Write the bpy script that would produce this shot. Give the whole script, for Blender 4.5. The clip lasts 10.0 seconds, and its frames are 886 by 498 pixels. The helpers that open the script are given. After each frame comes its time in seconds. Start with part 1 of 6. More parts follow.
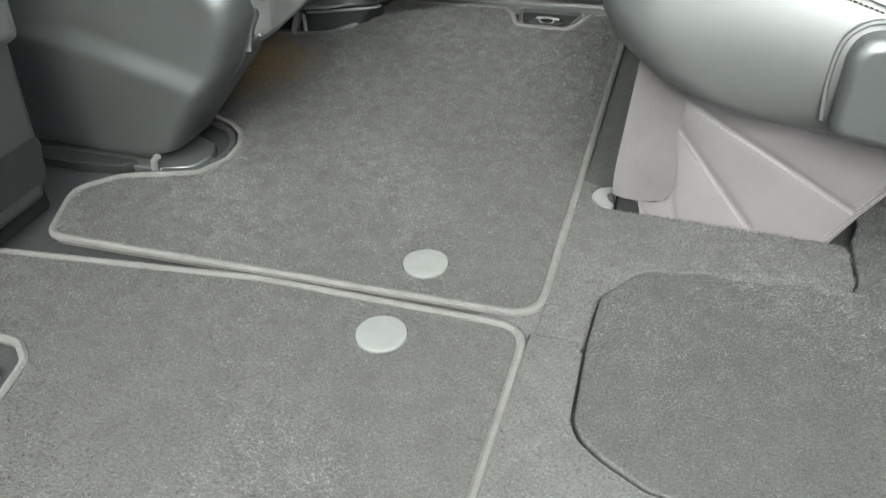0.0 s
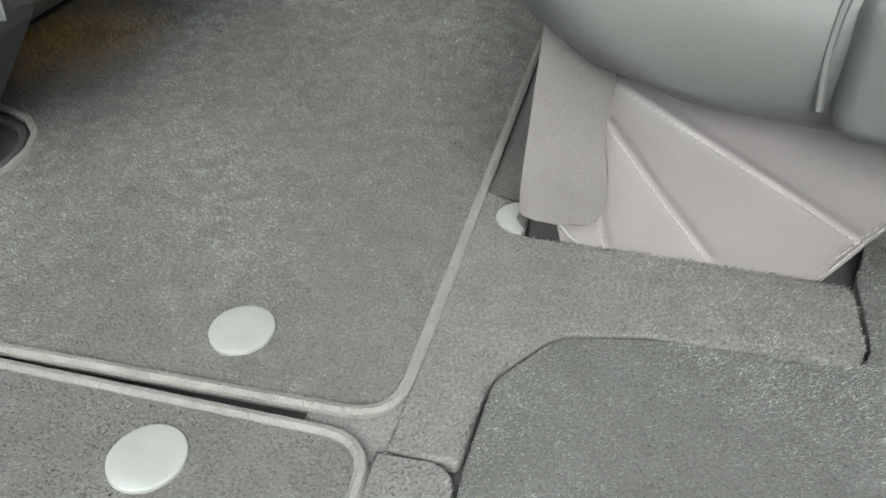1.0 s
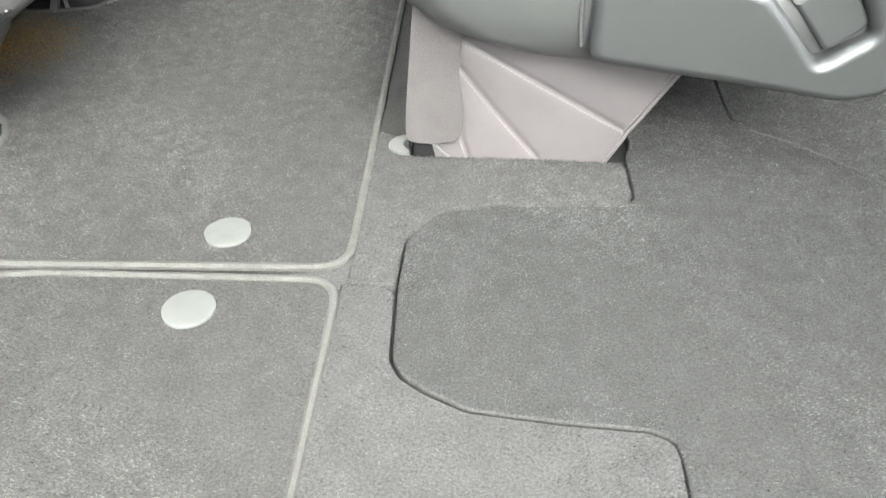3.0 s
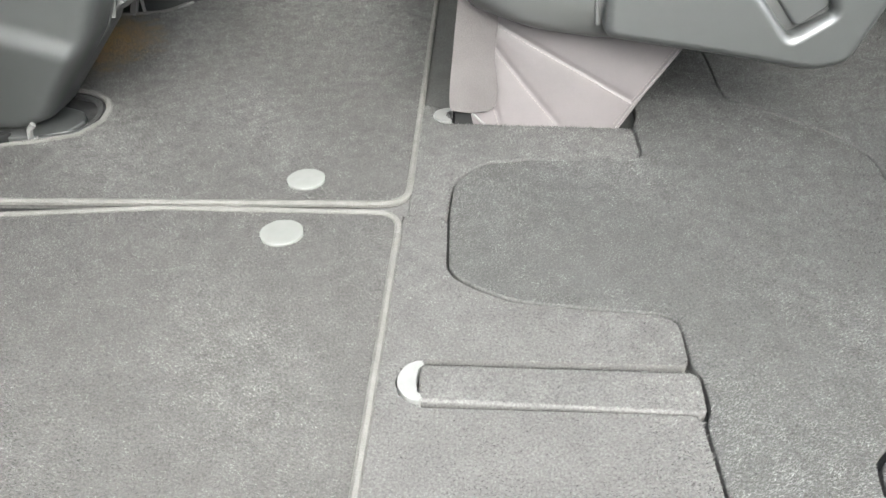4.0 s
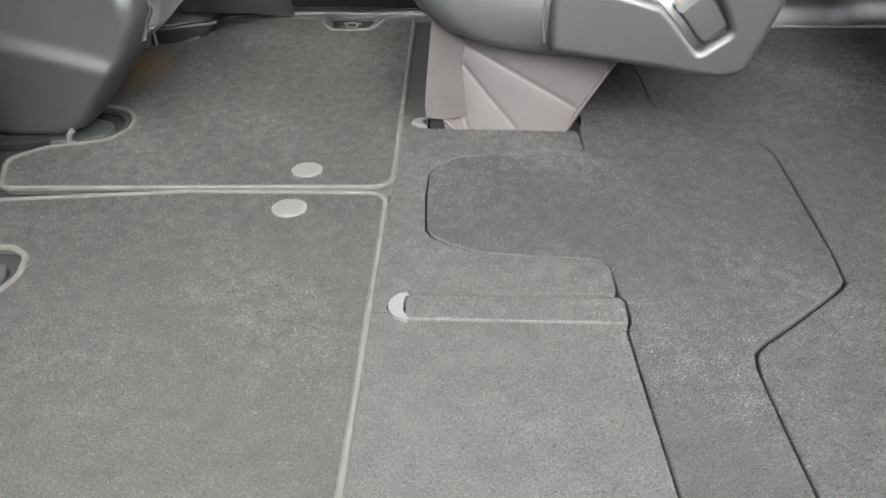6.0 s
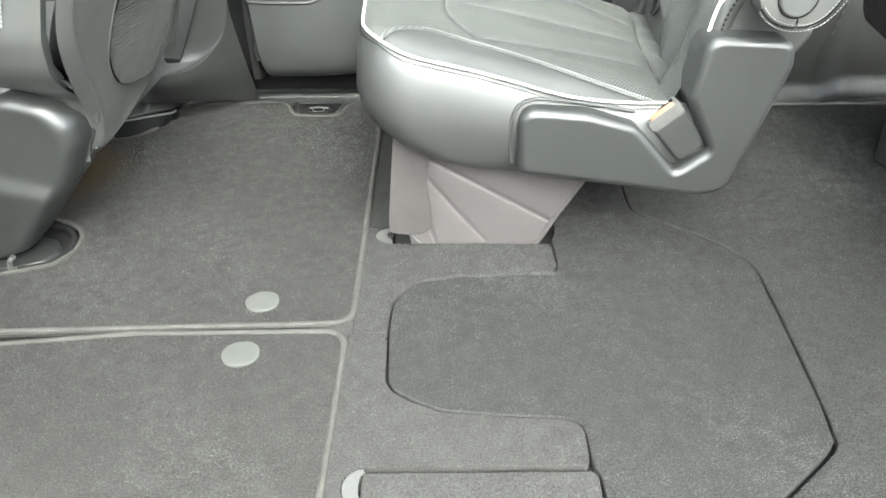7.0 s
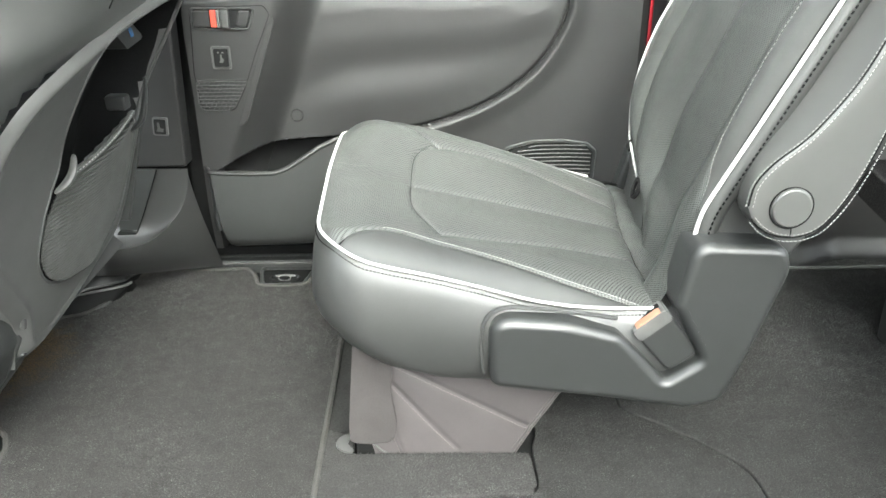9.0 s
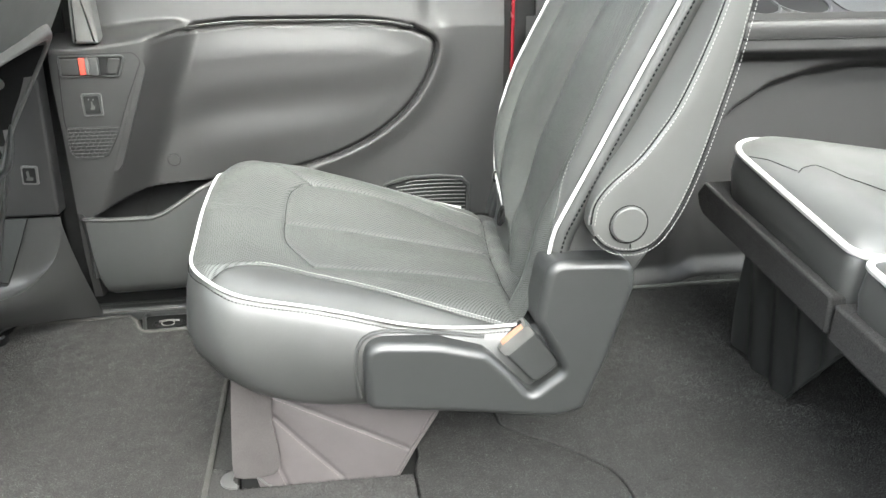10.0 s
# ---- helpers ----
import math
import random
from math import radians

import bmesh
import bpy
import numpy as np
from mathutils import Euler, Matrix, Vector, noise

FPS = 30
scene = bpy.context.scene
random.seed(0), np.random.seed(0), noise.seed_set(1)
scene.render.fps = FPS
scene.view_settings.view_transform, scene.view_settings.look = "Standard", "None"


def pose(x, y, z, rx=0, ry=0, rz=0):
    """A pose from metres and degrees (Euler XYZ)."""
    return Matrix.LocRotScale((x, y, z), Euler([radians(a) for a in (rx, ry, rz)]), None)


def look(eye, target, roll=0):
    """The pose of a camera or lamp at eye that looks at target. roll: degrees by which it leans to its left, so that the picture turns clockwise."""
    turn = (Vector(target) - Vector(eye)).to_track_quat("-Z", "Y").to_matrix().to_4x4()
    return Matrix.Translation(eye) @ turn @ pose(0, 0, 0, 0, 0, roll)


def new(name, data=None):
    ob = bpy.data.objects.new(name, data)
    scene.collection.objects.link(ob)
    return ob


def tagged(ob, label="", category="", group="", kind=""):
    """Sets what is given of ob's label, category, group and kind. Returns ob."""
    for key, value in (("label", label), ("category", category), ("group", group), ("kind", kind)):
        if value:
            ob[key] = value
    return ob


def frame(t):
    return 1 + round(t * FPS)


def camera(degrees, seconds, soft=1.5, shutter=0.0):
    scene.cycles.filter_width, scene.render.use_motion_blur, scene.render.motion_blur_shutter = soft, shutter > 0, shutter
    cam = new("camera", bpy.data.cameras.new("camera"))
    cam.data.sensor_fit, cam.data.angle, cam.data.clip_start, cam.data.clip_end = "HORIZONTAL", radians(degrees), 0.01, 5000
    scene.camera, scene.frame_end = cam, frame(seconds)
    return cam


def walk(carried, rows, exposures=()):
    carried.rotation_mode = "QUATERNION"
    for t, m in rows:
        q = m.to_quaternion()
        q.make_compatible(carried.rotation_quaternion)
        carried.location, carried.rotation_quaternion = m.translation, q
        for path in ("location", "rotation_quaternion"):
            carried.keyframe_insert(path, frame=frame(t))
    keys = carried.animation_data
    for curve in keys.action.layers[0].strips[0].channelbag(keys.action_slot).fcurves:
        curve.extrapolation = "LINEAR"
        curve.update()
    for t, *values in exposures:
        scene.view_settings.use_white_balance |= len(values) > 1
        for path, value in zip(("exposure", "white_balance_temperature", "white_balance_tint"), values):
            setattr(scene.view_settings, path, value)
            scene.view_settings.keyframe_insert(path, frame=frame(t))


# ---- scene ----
cam = camera(60.0, 10.0)
PATH = [
    (0, (0.091, -0.571, 0.521), (-0.409, 0.948, -0.681), -1.8),
    (0.5, (0.075, -0.397, 0.454), (-0.355, 1.107, -0.793), -0.7),
    (1, (0.125, -0.297, 0.406), (-0.307, 1.195, -0.854), -2.0),
    (1.5, (0.119, -0.365, 0.416), (-0.228, 1.141, -0.853), -2.2),
    (2, (0.153, -0.386, 0.413), (0.013, 1.143, -0.869), 1.1),
    (2.5, (0.132, -0.549, 0.487), (0.074, 0.993, -0.785), 0.9),
    (2.7, (0.124, -0.567, 0.498), (0.07, 0.975, -0.775), 0.5),
    (3.8, (0.105, -0.722, 0.531), (0.033, 0.86, -0.69), -0.6),
    (4, (0.081, -0.786, 0.53), (0.006, 0.807, -0.677), -0.4),
    (4.5, (0.055, -0.903, 0.517), (-0.004, 0.698, -0.68), -0.1),
    (5, (0.064, -1.032, 0.507), (0.027, 0.588, -0.666), 0.2),
    (5.2, (0.072, -1.065, 0.508), (0.047, 0.565, -0.65), 0.5),
    (6.3, (0.085, -0.966, 0.582), (0.083, 0.722, -0.491), 0.2),
    (6.5, (0.089, -0.925, 0.603), (0.093, 0.767, -0.463), 0.2),
    (7, (0.119, -0.862, 0.661), (0.138, 0.835, -0.397), -0.3),
    (7.5, (0.136, -0.777, 0.686), (0.18, 1.006, -0.219), -0.3),
    (8, (0.156, -0.688, 0.667), (0.219, 1.135, -0.153), -0.2),
    (8.5, (0.163, -0.681, 0.687), (0.219, 1.148, -0.12), -0.2),
    (9, (0.157, -0.696, 0.734), (0.205, 1.13, -0.08), -0.3),
    (9.5, (0.161, -0.731, 0.757), (0.277, 1.12, 0.01), -0.4),
    (10, (0.199, -0.754, 0.736), (0.498, 1.09, 0.022), -0.3),
]
EXPOSURES = [(0.0, 2.36, 6300, 0.2), (0.5, 2.21, 6320, -0.5), (1.0, 2.40, 6340, 0.5), (1.5, 2.67, 6360, 1.3), (2.0, 2.70, 6380, 2.3), (2.5, 2.78, 6380, 3.4), (4.0, 2.74, 6420, 5.4), (4.5, 2.57, 6420, 7.0), (5.0, 2.42, 6420, 7.6), (6.5, 2.06, 6400, 4.2), (7.0, 2.36, 6400, 0.6), (7.5, 2.23, 6400, 0.6), (8.0, 2.06, 6400, 0.6), (9.0, 2.04, 6430, 2.0), (10.0, 2.08, 6430, 4.8)]
walk(cam, [(t, look(eye, target, roll)) for t, eye, target, roll in PATH], EXPOSURES)
SKY, SUN = 0.38, 0.75

# ---- daylight: overcast sky through the open sliding door and the windows ----
world = bpy.data.worlds.new("world")
scene.world = world
world.use_nodes = True
wn = world.node_tree.nodes
sky = wn.new("ShaderNodeTexSky")
sky.sky_type, sky.sun_disc = "NISHITA", False
sky.sun_elevation, sky.sun_rotation = radians(47), radians(168)
sky.air_density, sky.dust_density, sky.ozone_density = 1.0, 4.0, 1.0
pale = wn.new("ShaderNodeHueSaturation")  # an even cloud cover: little colour
pale.inputs["Saturation"].default_value = 0.25
world.node_tree.links.new(sky.outputs[0], pale.inputs["Color"])
world.node_tree.links.new(pale.outputs[0], wn["Background"].inputs[0])
wn["Background"].inputs[1].default_value = SKY
sun_data = bpy.data.lights.new("sun", "SUN")
sun_data.energy, sun_data.angle, sun_data.color = SUN, radians(45), (1.0, 0.985, 0.95)
sun = new("sun", sun_data)
sun.matrix_world = look((0.45, -2.2, 2.4), (0, 0, 0))

# ---- materials ----


def material(name, colour, rough=0.5, metal=0.0, spec=0.5, colour2=None, mottle=8.0, grain=0.0, grain_scale=400.0,
             bump=0.0, bump_scale=300.0, coat=0.0, sheen=0.0, detail=4.0, pattern=None, rough_var=0.1, dent=0.0, dent_scale=20.0):
    """Two scales of variation: a broad mottle between two colours, a fine grain, and a fine relief."""
    m = bpy.data.materials.new(name)
    m.use_nodes = True
    nt = m.node_tree
    n, l = nt.nodes, nt.links
    b = n["Principled BSDF"]
    b.inputs["Metallic"].default_value = metal
    b.inputs["Specular IOR Level"].default_value = spec
    b.inputs["Coat Weight"].default_value = coat
    b.inputs["Sheen Weight"].default_value = sheen
    b.inputs["Sheen Roughness"].default_value = 0.6
    tc = n.new("ShaderNodeTexCoord")
    big = n.new("ShaderNodeTexNoise")
    big.inputs["Scale"].default_value, big.inputs["Detail"].default_value = mottle, 6.0
    big.inputs["Roughness"].default_value = 0.6
    l.new(tc.outputs["Object"], big.inputs["Vector"])
    ramp = n.new("ShaderNodeMapRange")
    ramp.inputs["From Min"].default_value, ramp.inputs["From Max"].default_value = 0.3, 0.7
    l.new(big.outputs["Fac"], ramp.inputs["Value"])
    mix = n.new("ShaderNodeMix")
    mix.data_type = "RGBA"
    c2 = colour2 or tuple(c * 0.85 for c in colour)
    mix.inputs["A"].default_value, mix.inputs["B"].default_value = (*colour, 1), (*c2, 1)
    l.new(ramp.outputs["Result"], mix.inputs["Factor"])
    out = mix.outputs["Result"]
    fine = n.new("ShaderNodeTexNoise")
    fine.inputs["Scale"].default_value, fine.inputs["Detail"].default_value = grain_scale, detail
    fine.inputs["Roughness"].default_value = 0.75
    l.new(tc.outputs["Object"], fine.inputs["Vector"])
    if grain:
        gr = n.new("ShaderNodeMapRange")
        gr.inputs["From Min"].default_value, gr.inputs["From Max"].default_value = 0.3, 0.7
        gr.inputs["To Min"].default_value, gr.inputs["To Max"].default_value = 1 - grain, 1 + grain
        l.new(fine.outputs["Fac"], gr.inputs["Value"])
        mul = n.new("ShaderNodeVectorMath")
        mul.operation = "SCALE"
        l.new(out, mul.inputs[0])
        l.new(gr.outputs["Result"], mul.inputs["Scale"])
        out = mul.outputs["Vector"]
    l.new(out, b.inputs["Base Color"])
    rr = n.new("ShaderNodeMapRange")
    rr.inputs["To Min"].default_value, rr.inputs["To Max"].default_value = max(0.03, rough - rough_var), min(1, rough + rough_var)
    l.new(big.outputs["Fac"], rr.inputs["Value"])
    l.new(rr.outputs["Result"], b.inputs["Roughness"])
    height = None
    if bump:
        rel = n.new("ShaderNodeTexNoise")
        rel.inputs["Scale"].default_value, rel.inputs["Detail"].default_value = bump_scale, 3.0
        l.new(tc.outputs["Object"], rel.inputs["Vector"])
        height = rel.outputs["Fac"]
    if pattern:
        # woven perforation: product of two sine waves across the surface axes
        kx, ky = pattern
        sep = n.new("ShaderNodeSeparateXYZ")
        l.new(tc.outputs["Object"], sep.inputs[0])
        waves = []
        for socket, k in (("Y", ky), ("L", kx)):
            if socket == "L":
                add = n.new("ShaderNodeMath")
                add.operation = "ADD"
                l.new(sep.outputs["X"], add.inputs[0])
                l.new(sep.outputs["Z"], add.inputs[1])
                src = add.outputs[0]
            else:
                src = sep.outputs[socket]
            mm = n.new("ShaderNodeMath")
            mm.operation = "MULTIPLY"
            mm.inputs[1].default_value = k
            l.new(src, mm.inputs[0])
            sn = n.new("ShaderNodeMath")
            sn.operation = "SINE"
            l.new(mm.outputs[0], sn.inputs[0])
            waves.append(sn.outputs[0])
        pr = n.new("ShaderNodeMath")
        pr.operation = "MULTIPLY"
        l.new(waves[0], pr.inputs[0])
        l.new(waves[1], pr.inputs[1])
        height = pr.outputs[0]
        dark = n.new("ShaderNodeMapRange")
        dark.inputs["From Min"].default_value, dark.inputs["From Max"].default_value = 0.15, 0.75
        dark.inputs["To Min"].default_value, dark.inputs["To Max"].default_value = 1.14, 0.22
        l.new(height, dark.inputs["Value"])
        mul2 = n.new("ShaderNodeVectorMath")
        mul2.operation = "SCALE"
        l.new(out, mul2.inputs[0])
        l.new(dark.outputs["Result"], mul2.inputs["Scale"])
        l.new(mul2.outputs["Vector"], b.inputs["Base Color"])
        hole = n.new("ShaderNodeMapRange")  # no gloss in the holes
        hole.inputs["From Min"].default_value, hole.inputs["From Max"].default_value = 0.15, 0.75
        hole.inputs["To Min"].default_value, hole.inputs["To Max"].default_value = spec, 0.12
        l.new(height, hole.inputs["Value"])
        l.new(hole.outputs["Result"], b.inputs["Specular IOR Level"])
    soft = None
    if dent:  # slow dents and waves under the fine relief
        wav = n.new("ShaderNodeTexNoise")
        wav.inputs["Scale"].default_value, wav.inputs["Detail"].default_value = dent_scale, 2.5
        l.new(tc.outputs["Object"], wav.inputs["Vector"])
        soft = n.new("ShaderNodeBump")
        soft.inputs["Strength"].default_value, soft.inputs["Distance"].default_value = dent, 0.006
        l.new(wav.outputs["Fac"], soft.inputs["Height"])
        l.new(soft.outputs["Normal"], b.inputs["Normal"])
    if height is not None:
        bp = n.new("ShaderNodeBump")
        if soft:
            l.new(soft.outputs["Normal"], bp.inputs["Normal"])
        bp.inputs["Strength"].default_value, bp.inputs["Distance"].default_value = bump, 0.002
        l.new(height, bp.inputs["Height"])
        l.new(bp.outputs["Normal"], b.inputs["Normal"])
    return m


def pile_material(name, dark, light, glow=None):
    """Heathered yarn: each tuft takes its own shade."""
    m = bpy.data.materials.new(name)
    m.use_nodes = True
    n, l = m.node_tree.nodes, m.node_tree.links
    b = n["Principled BSDF"]
    b.inputs["Roughness"].default_value, b.inputs["Specular IOR Level"].default_value = 0.9, 0.03
    geo, tc = n.new("ShaderNodeNewGeometry"), n.new("ShaderNodeTexCoord")
    big = n.new("ShaderNodeTexNoise")
    big.inputs["Scale"].default_value, big.inputs["Detail"].default_value = 48.0, 5.0
    l.new(tc.outputs["Object"], big.inputs["Vector"])
    add = n.new("ShaderNodeMath")
    add.operation = "MULTIPLY_ADD"
    add.inputs[1].default_value = 1.6
    l.new(big.outputs["Fac"], add.inputs[0])
    # broad patches where the nap has been brushed or trodden
    trod = n.new("ShaderNodeTexNoise")
    trod.inputs["Scale"].default_value, trod.inputs["Detail"].default_value = 24.0, 4.0
    l.new(tc.outputs["Object"], trod.inputs["Vector"])
    patch = n.new("ShaderNodeMath")
    patch.operation = "MULTIPLY_ADD"
    patch.inputs[1].default_value = 0.45
    l.new(trod.outputs["Fac"], patch.inputs[0])
    yarn = n.new("ShaderNodeMath")
    yarn.operation = "MULTIPLY"
    yarn.inputs[1].default_value = 0.6
    l.new(geo.outputs["Random Per Island"], yarn.inputs[0])
    l.new(yarn.outputs[0], patch.inputs[2])
    l.new(patch.outputs[0], add.inputs[2])
    ramp = n.new("ShaderNodeMapRange")
    ramp.inputs["From Min"].default_value, ramp.inputs["From Max"].default_value = 0.90, 1.75
    l.new(add.outputs[0], ramp.inputs["Value"])
    mix = n.new("ShaderNodeMix")
    mix.data_type = "RGBA"
    mix.inputs["A"].default_value, mix.inputs["B"].default_value = (*dark, 1), (*light, 1)
    l.new(ramp.outputs["Result"], mix.inputs["Factor"])
    clump = n.new("ShaderNodeTexNoise")  # tufts stand in clumps a few millimetres wide
    clump.inputs["Scale"].default_value, clump.inputs["Detail"].default_value = 330.0, 2.0
    l.new(tc.outputs["Object"], clump.inputs["Vector"])
    shade = n.new("ShaderNodeMapRange")
    shade.inputs["From Min"].default_value, shade.inputs["From Max"].default_value = 0.3, 0.7
    shade.inputs["To Min"].default_value, shade.inputs["To Max"].default_value = 0.34, 1.36
    l.new(clump.outputs["Fac"], shade.inputs["Value"])
    mul = n.new("ShaderNodeVectorMath")
    mul.operation = "SCALE"
    l.new(mix.outputs["Result"], mul.inputs[0])
    l.new(shade.outputs["Result"], mul.inputs["Scale"])
    out = mul.outputs["Vector"]
    if glow:  # a patch of warm yellow-brown glow painted into the pile colour
        far = n.new("ShaderNodeVectorMath")
        far.operation = "DISTANCE"
        far.inputs[1].default_value = (glow[0], glow[1], 0)
        l.new(tc.outputs["Object"], far.inputs[0])
        rag = n.new("ShaderNodeMath")
        rag.operation = "MULTIPLY_ADD"
        rag.inputs[1].default_value = glow[2] * 0.9
        l.new(big.outputs["Fac"], rag.inputs[0])
        l.new(far.outputs["Value"], rag.inputs[2])
        fade = n.new("ShaderNodeMapRange")
        fade.inputs["From Min"].default_value, fade.inputs["From Max"].default_value = glow[2] * 0.45, glow[2] * 1.5
        fade.inputs["To Min"].default_value, fade.inputs["To Max"].default_value = 0.75, 0.0
        l.new(rag.outputs[0], fade.inputs["Value"])
        amber_mix = n.new("ShaderNodeMix")
        amber_mix.data_type = "RGBA"
        amber_mix.inputs["B"].default_value = (0.36, 0.225, 0.065, 1)
        l.new(fade.outputs["Result"], amber_mix.inputs["Factor"])
        l.new(out, amber_mix.inputs["A"])
        out = amber_mix.outputs["Result"]
    l.new(out, b.inputs["Base Color"])
    return m


CARPET = material("carpet_grey", (0.062, 0.0603, 0.0587), 0.95, spec=0.08, colour2=(0.050, 0.0486, 0.0474), mottle=20, grain=0.5, grain_scale=420)
MAT = material("mat_grey", (0.052, 0.0505, 0.0485), 0.95, spec=0.08, colour2=(0.042, 0.0405, 0.039), mottle=20, grain=0.5, grain_scale=420)
CARPET_REAR = material("carpet_rear", (0.045, 0.0445, 0.0432), 0.95, spec=0.08, colour2=(0.037, 0.0364, 0.0348), mottle=20, grain=0.5, grain_scale=420)
PILE = pile_material("pile_grey", (0.048, 0.0474, 0.0460), (0.112, 0.1107, 0.1075))
MAT_PILE = pile_material("pile_mat", (0.047, 0.0463, 0.0448), (0.111, 0.1095, 0.1060), glow=(-0.625, 0.49, 0.15))
REAR_PILE = pile_material("pile_rear", (0.049, 0.0490, 0.0480), (0.112, 0.1118, 0.1097))
UNDER = material("underlay_dark", (0.022, 0.022, 0.022), 0.95, spec=0.1, grain=0.3, mottle=40)
BINDING = material("binding_thread", (0.086, 0.0835, 0.0785), 0.85, spec=0.15, colour2=(0.064, 0.062, 0.058), mottle=25, grain=0.35, grain_scale=1200, bump=0.8, bump_scale=1200)
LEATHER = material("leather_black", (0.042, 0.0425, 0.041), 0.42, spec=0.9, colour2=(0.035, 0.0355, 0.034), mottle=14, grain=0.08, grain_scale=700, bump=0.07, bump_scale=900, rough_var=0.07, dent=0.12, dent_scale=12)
PERF = material("leather_perforated", (0.058, 0.0602, 0.0565), 0.42, spec=0.9, colour2=(0.050, 0.0522, 0.049), mottle=10, bump=-0.10, pattern=(1500.0, 1500.0), rough_var=0.06, dent=0.06, dent_scale=14)
# the black leather again, made lighter for parts that catch more light
LEATHER_LIT = material("leather_lit", (0.085, 0.0855, 0.0815), 0.36, spec=0.95, colour2=(0.074, 0.0745, 0.071), mottle=10, bump=0.06, bump_scale=900, rough_var=0.06, dent=0.10, dent_scale=10)
COVER = material("leatherette_taupe", (0.082, 0.073, 0.074), 0.48, spec=0.55, colour2=(0.070, 0.062, 0.063), mottle=12, grain=0.06, grain_scale=600, bump=0.10, bump_scale=800, dent=0.18, dent_scale=14)
COVER_CARPET = material("felt_taupe", (0.068, 0.0625, 0.0615), 0.95, spec=0.1, colour2=(0.056, 0.0515, 0.0505), mottle=14, grain=0.2, grain_scale=600, bump=0.3, bump_scale=600)
PLASTIC = material("plastic_black", (0.024, 0.0250, 0.0245), 0.40, spec=0.95, colour2=(0.020, 0.021, 0.0202), mottle=18, grain=0.08, grain_scale=700, bump=0.08, bump_scale=900, rough_var=0.06)
PLASTIC_SOFT = material("trim_black_soft", (0.0155, 0.0153, 0.015), 0.43, spec=0.68, colour2=(0.0145, 0.0143, 0.014), mottle=12, grain=0.08, grain_scale=700, bump=0.07, bump_scale=900, rough_var=0.06)
PLASTIC_HARD = material("trim_black_hard", (0.034, 0.0338, 0.0332), 0.30, spec=1.0, colour2=(0.028, 0.0278, 0.0273), mottle=12, grain=0.08, grain_scale=700, bump=0.05, bump_scale=900, rough_var=0.05)
PLASTIC_GREY = material("plastic_grey_disc", (0.096, 0.0975, 0.0925), 0.17, spec=1.0, colour2=(0.085, 0.0865, 0.0815), mottle=40, rough_var=0.04)
PLASTIC_MID = material("plastic_mid_grey", (0.085, 0.085, 0.082), 0.38, spec=0.5, colour2=(0.075, 0.075, 0.072), mottle=30, rough_var=0.05)
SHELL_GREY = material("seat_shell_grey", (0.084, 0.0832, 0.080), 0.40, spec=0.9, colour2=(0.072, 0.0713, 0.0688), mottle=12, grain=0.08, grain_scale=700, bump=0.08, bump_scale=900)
# near-black colour that stands in for the shade deep in the seat-back pocket
POCKET_SHADE = material("pocket_shade", (0.014, 0.014, 0.0142), 0.9, spec=0.15, grain=0.3, grain_scale=500)
PIPING = material("piping_white", (0.60, 0.59, 0.575), 0.45, spec=0.5, colour2=(0.60, 0.59, 0.56), mottle=30)
THREAD = material("thread_white", (0.36, 0.36, 0.345), 0.8, spec=0.2)
THREAD_DARK = material("thread_black", (0.008, 0.008, 0.008), 0.9, spec=0.1)
THREAD_TAUPE = material("thread_taupe", (0.15, 0.136, 0.134), 0.85, spec=0.1)
SILVER = material("plastic_silver", (0.118, 0.118, 0.114), 0.34, metal=0.3, colour2=(0.14, 0.14, 0.135), mottle=60)
METAL = material("metal_zinc", (0.40, 0.40, 0.38), 0.35, metal=0.9, colour2=(0.30, 0.29, 0.27), mottle=60)
NET = material("net_mesh", (0.105, 0.105, 0.10), 0.8, spec=0.2, colour2=(0.085, 0.085, 0.08), mottle=30, grain=0.5, grain_scale=700)
ORANGE = material("buckle_button", (0.45, 0.25, 0.175), 0.35, colour2=(0.40, 0.19, 0.12), mottle=60)
RED = material("red_lock_mark", (0.42, 0.055, 0.035), 0.4)
BODY_RED = material("body_paint_red", (0.13, 0.008, 0.012), 0.25, coat=0.6)
BLUE_LIGHT = material("blue_socket", (0.10, 0.28, 0.62), 0.3)
BLACK = material("black_void", (0.008, 0.008, 0.008), 0.7, spec=0.2)
ROOFLINER = material("headliner", (0.10, 0.099, 0.097), 0.95, spec=0.1, grain=0.1)
GROUND = material("ground_concrete", (0.158, 0.143, 0.133), 0.9, spec=0.2, colour2=(0.121, 0.109, 0.102), mottle=2, grain=0.2, grain_scale=90, bump=0.3, bump_scale=90)
GLASS = bpy.data.materials.new("window_glass")
GLASS.use_nodes = True
gb = GLASS.node_tree.nodes["Principled BSDF"]
gb.inputs["Base Color"].default_value, gb.inputs["Roughness"].default_value = (0.75, 0.78, 0.76, 1), 0.02
gb.inputs["Transmission Weight"].default_value, gb.inputs["IOR"].default_value = 1.0, 1.05

GLASS_DARK = GLASS.copy()
GLASS_DARK.name = "privacy_glass"
GLASS_DARK.node_tree.nodes["Principled BSDF"].inputs["Base Color"].default_value = (0.34, 0.32, 0.32, 1)

GLASS_MID = GLASS.copy()
GLASS_MID.name = "light_tint_glass"
GLASS_MID.node_tree.nodes["Principled BSDF"].inputs["Base Color"].default_value = (0.66, 0.67, 0.66, 1)

# ---- building helpers ----


def thing(name, loc, label, category, group="", kind=""):
    ob = new(name)
    ob.location = loc
    ob.empty_display_size = 0.02
    return tagged(ob, label, category, group, kind)


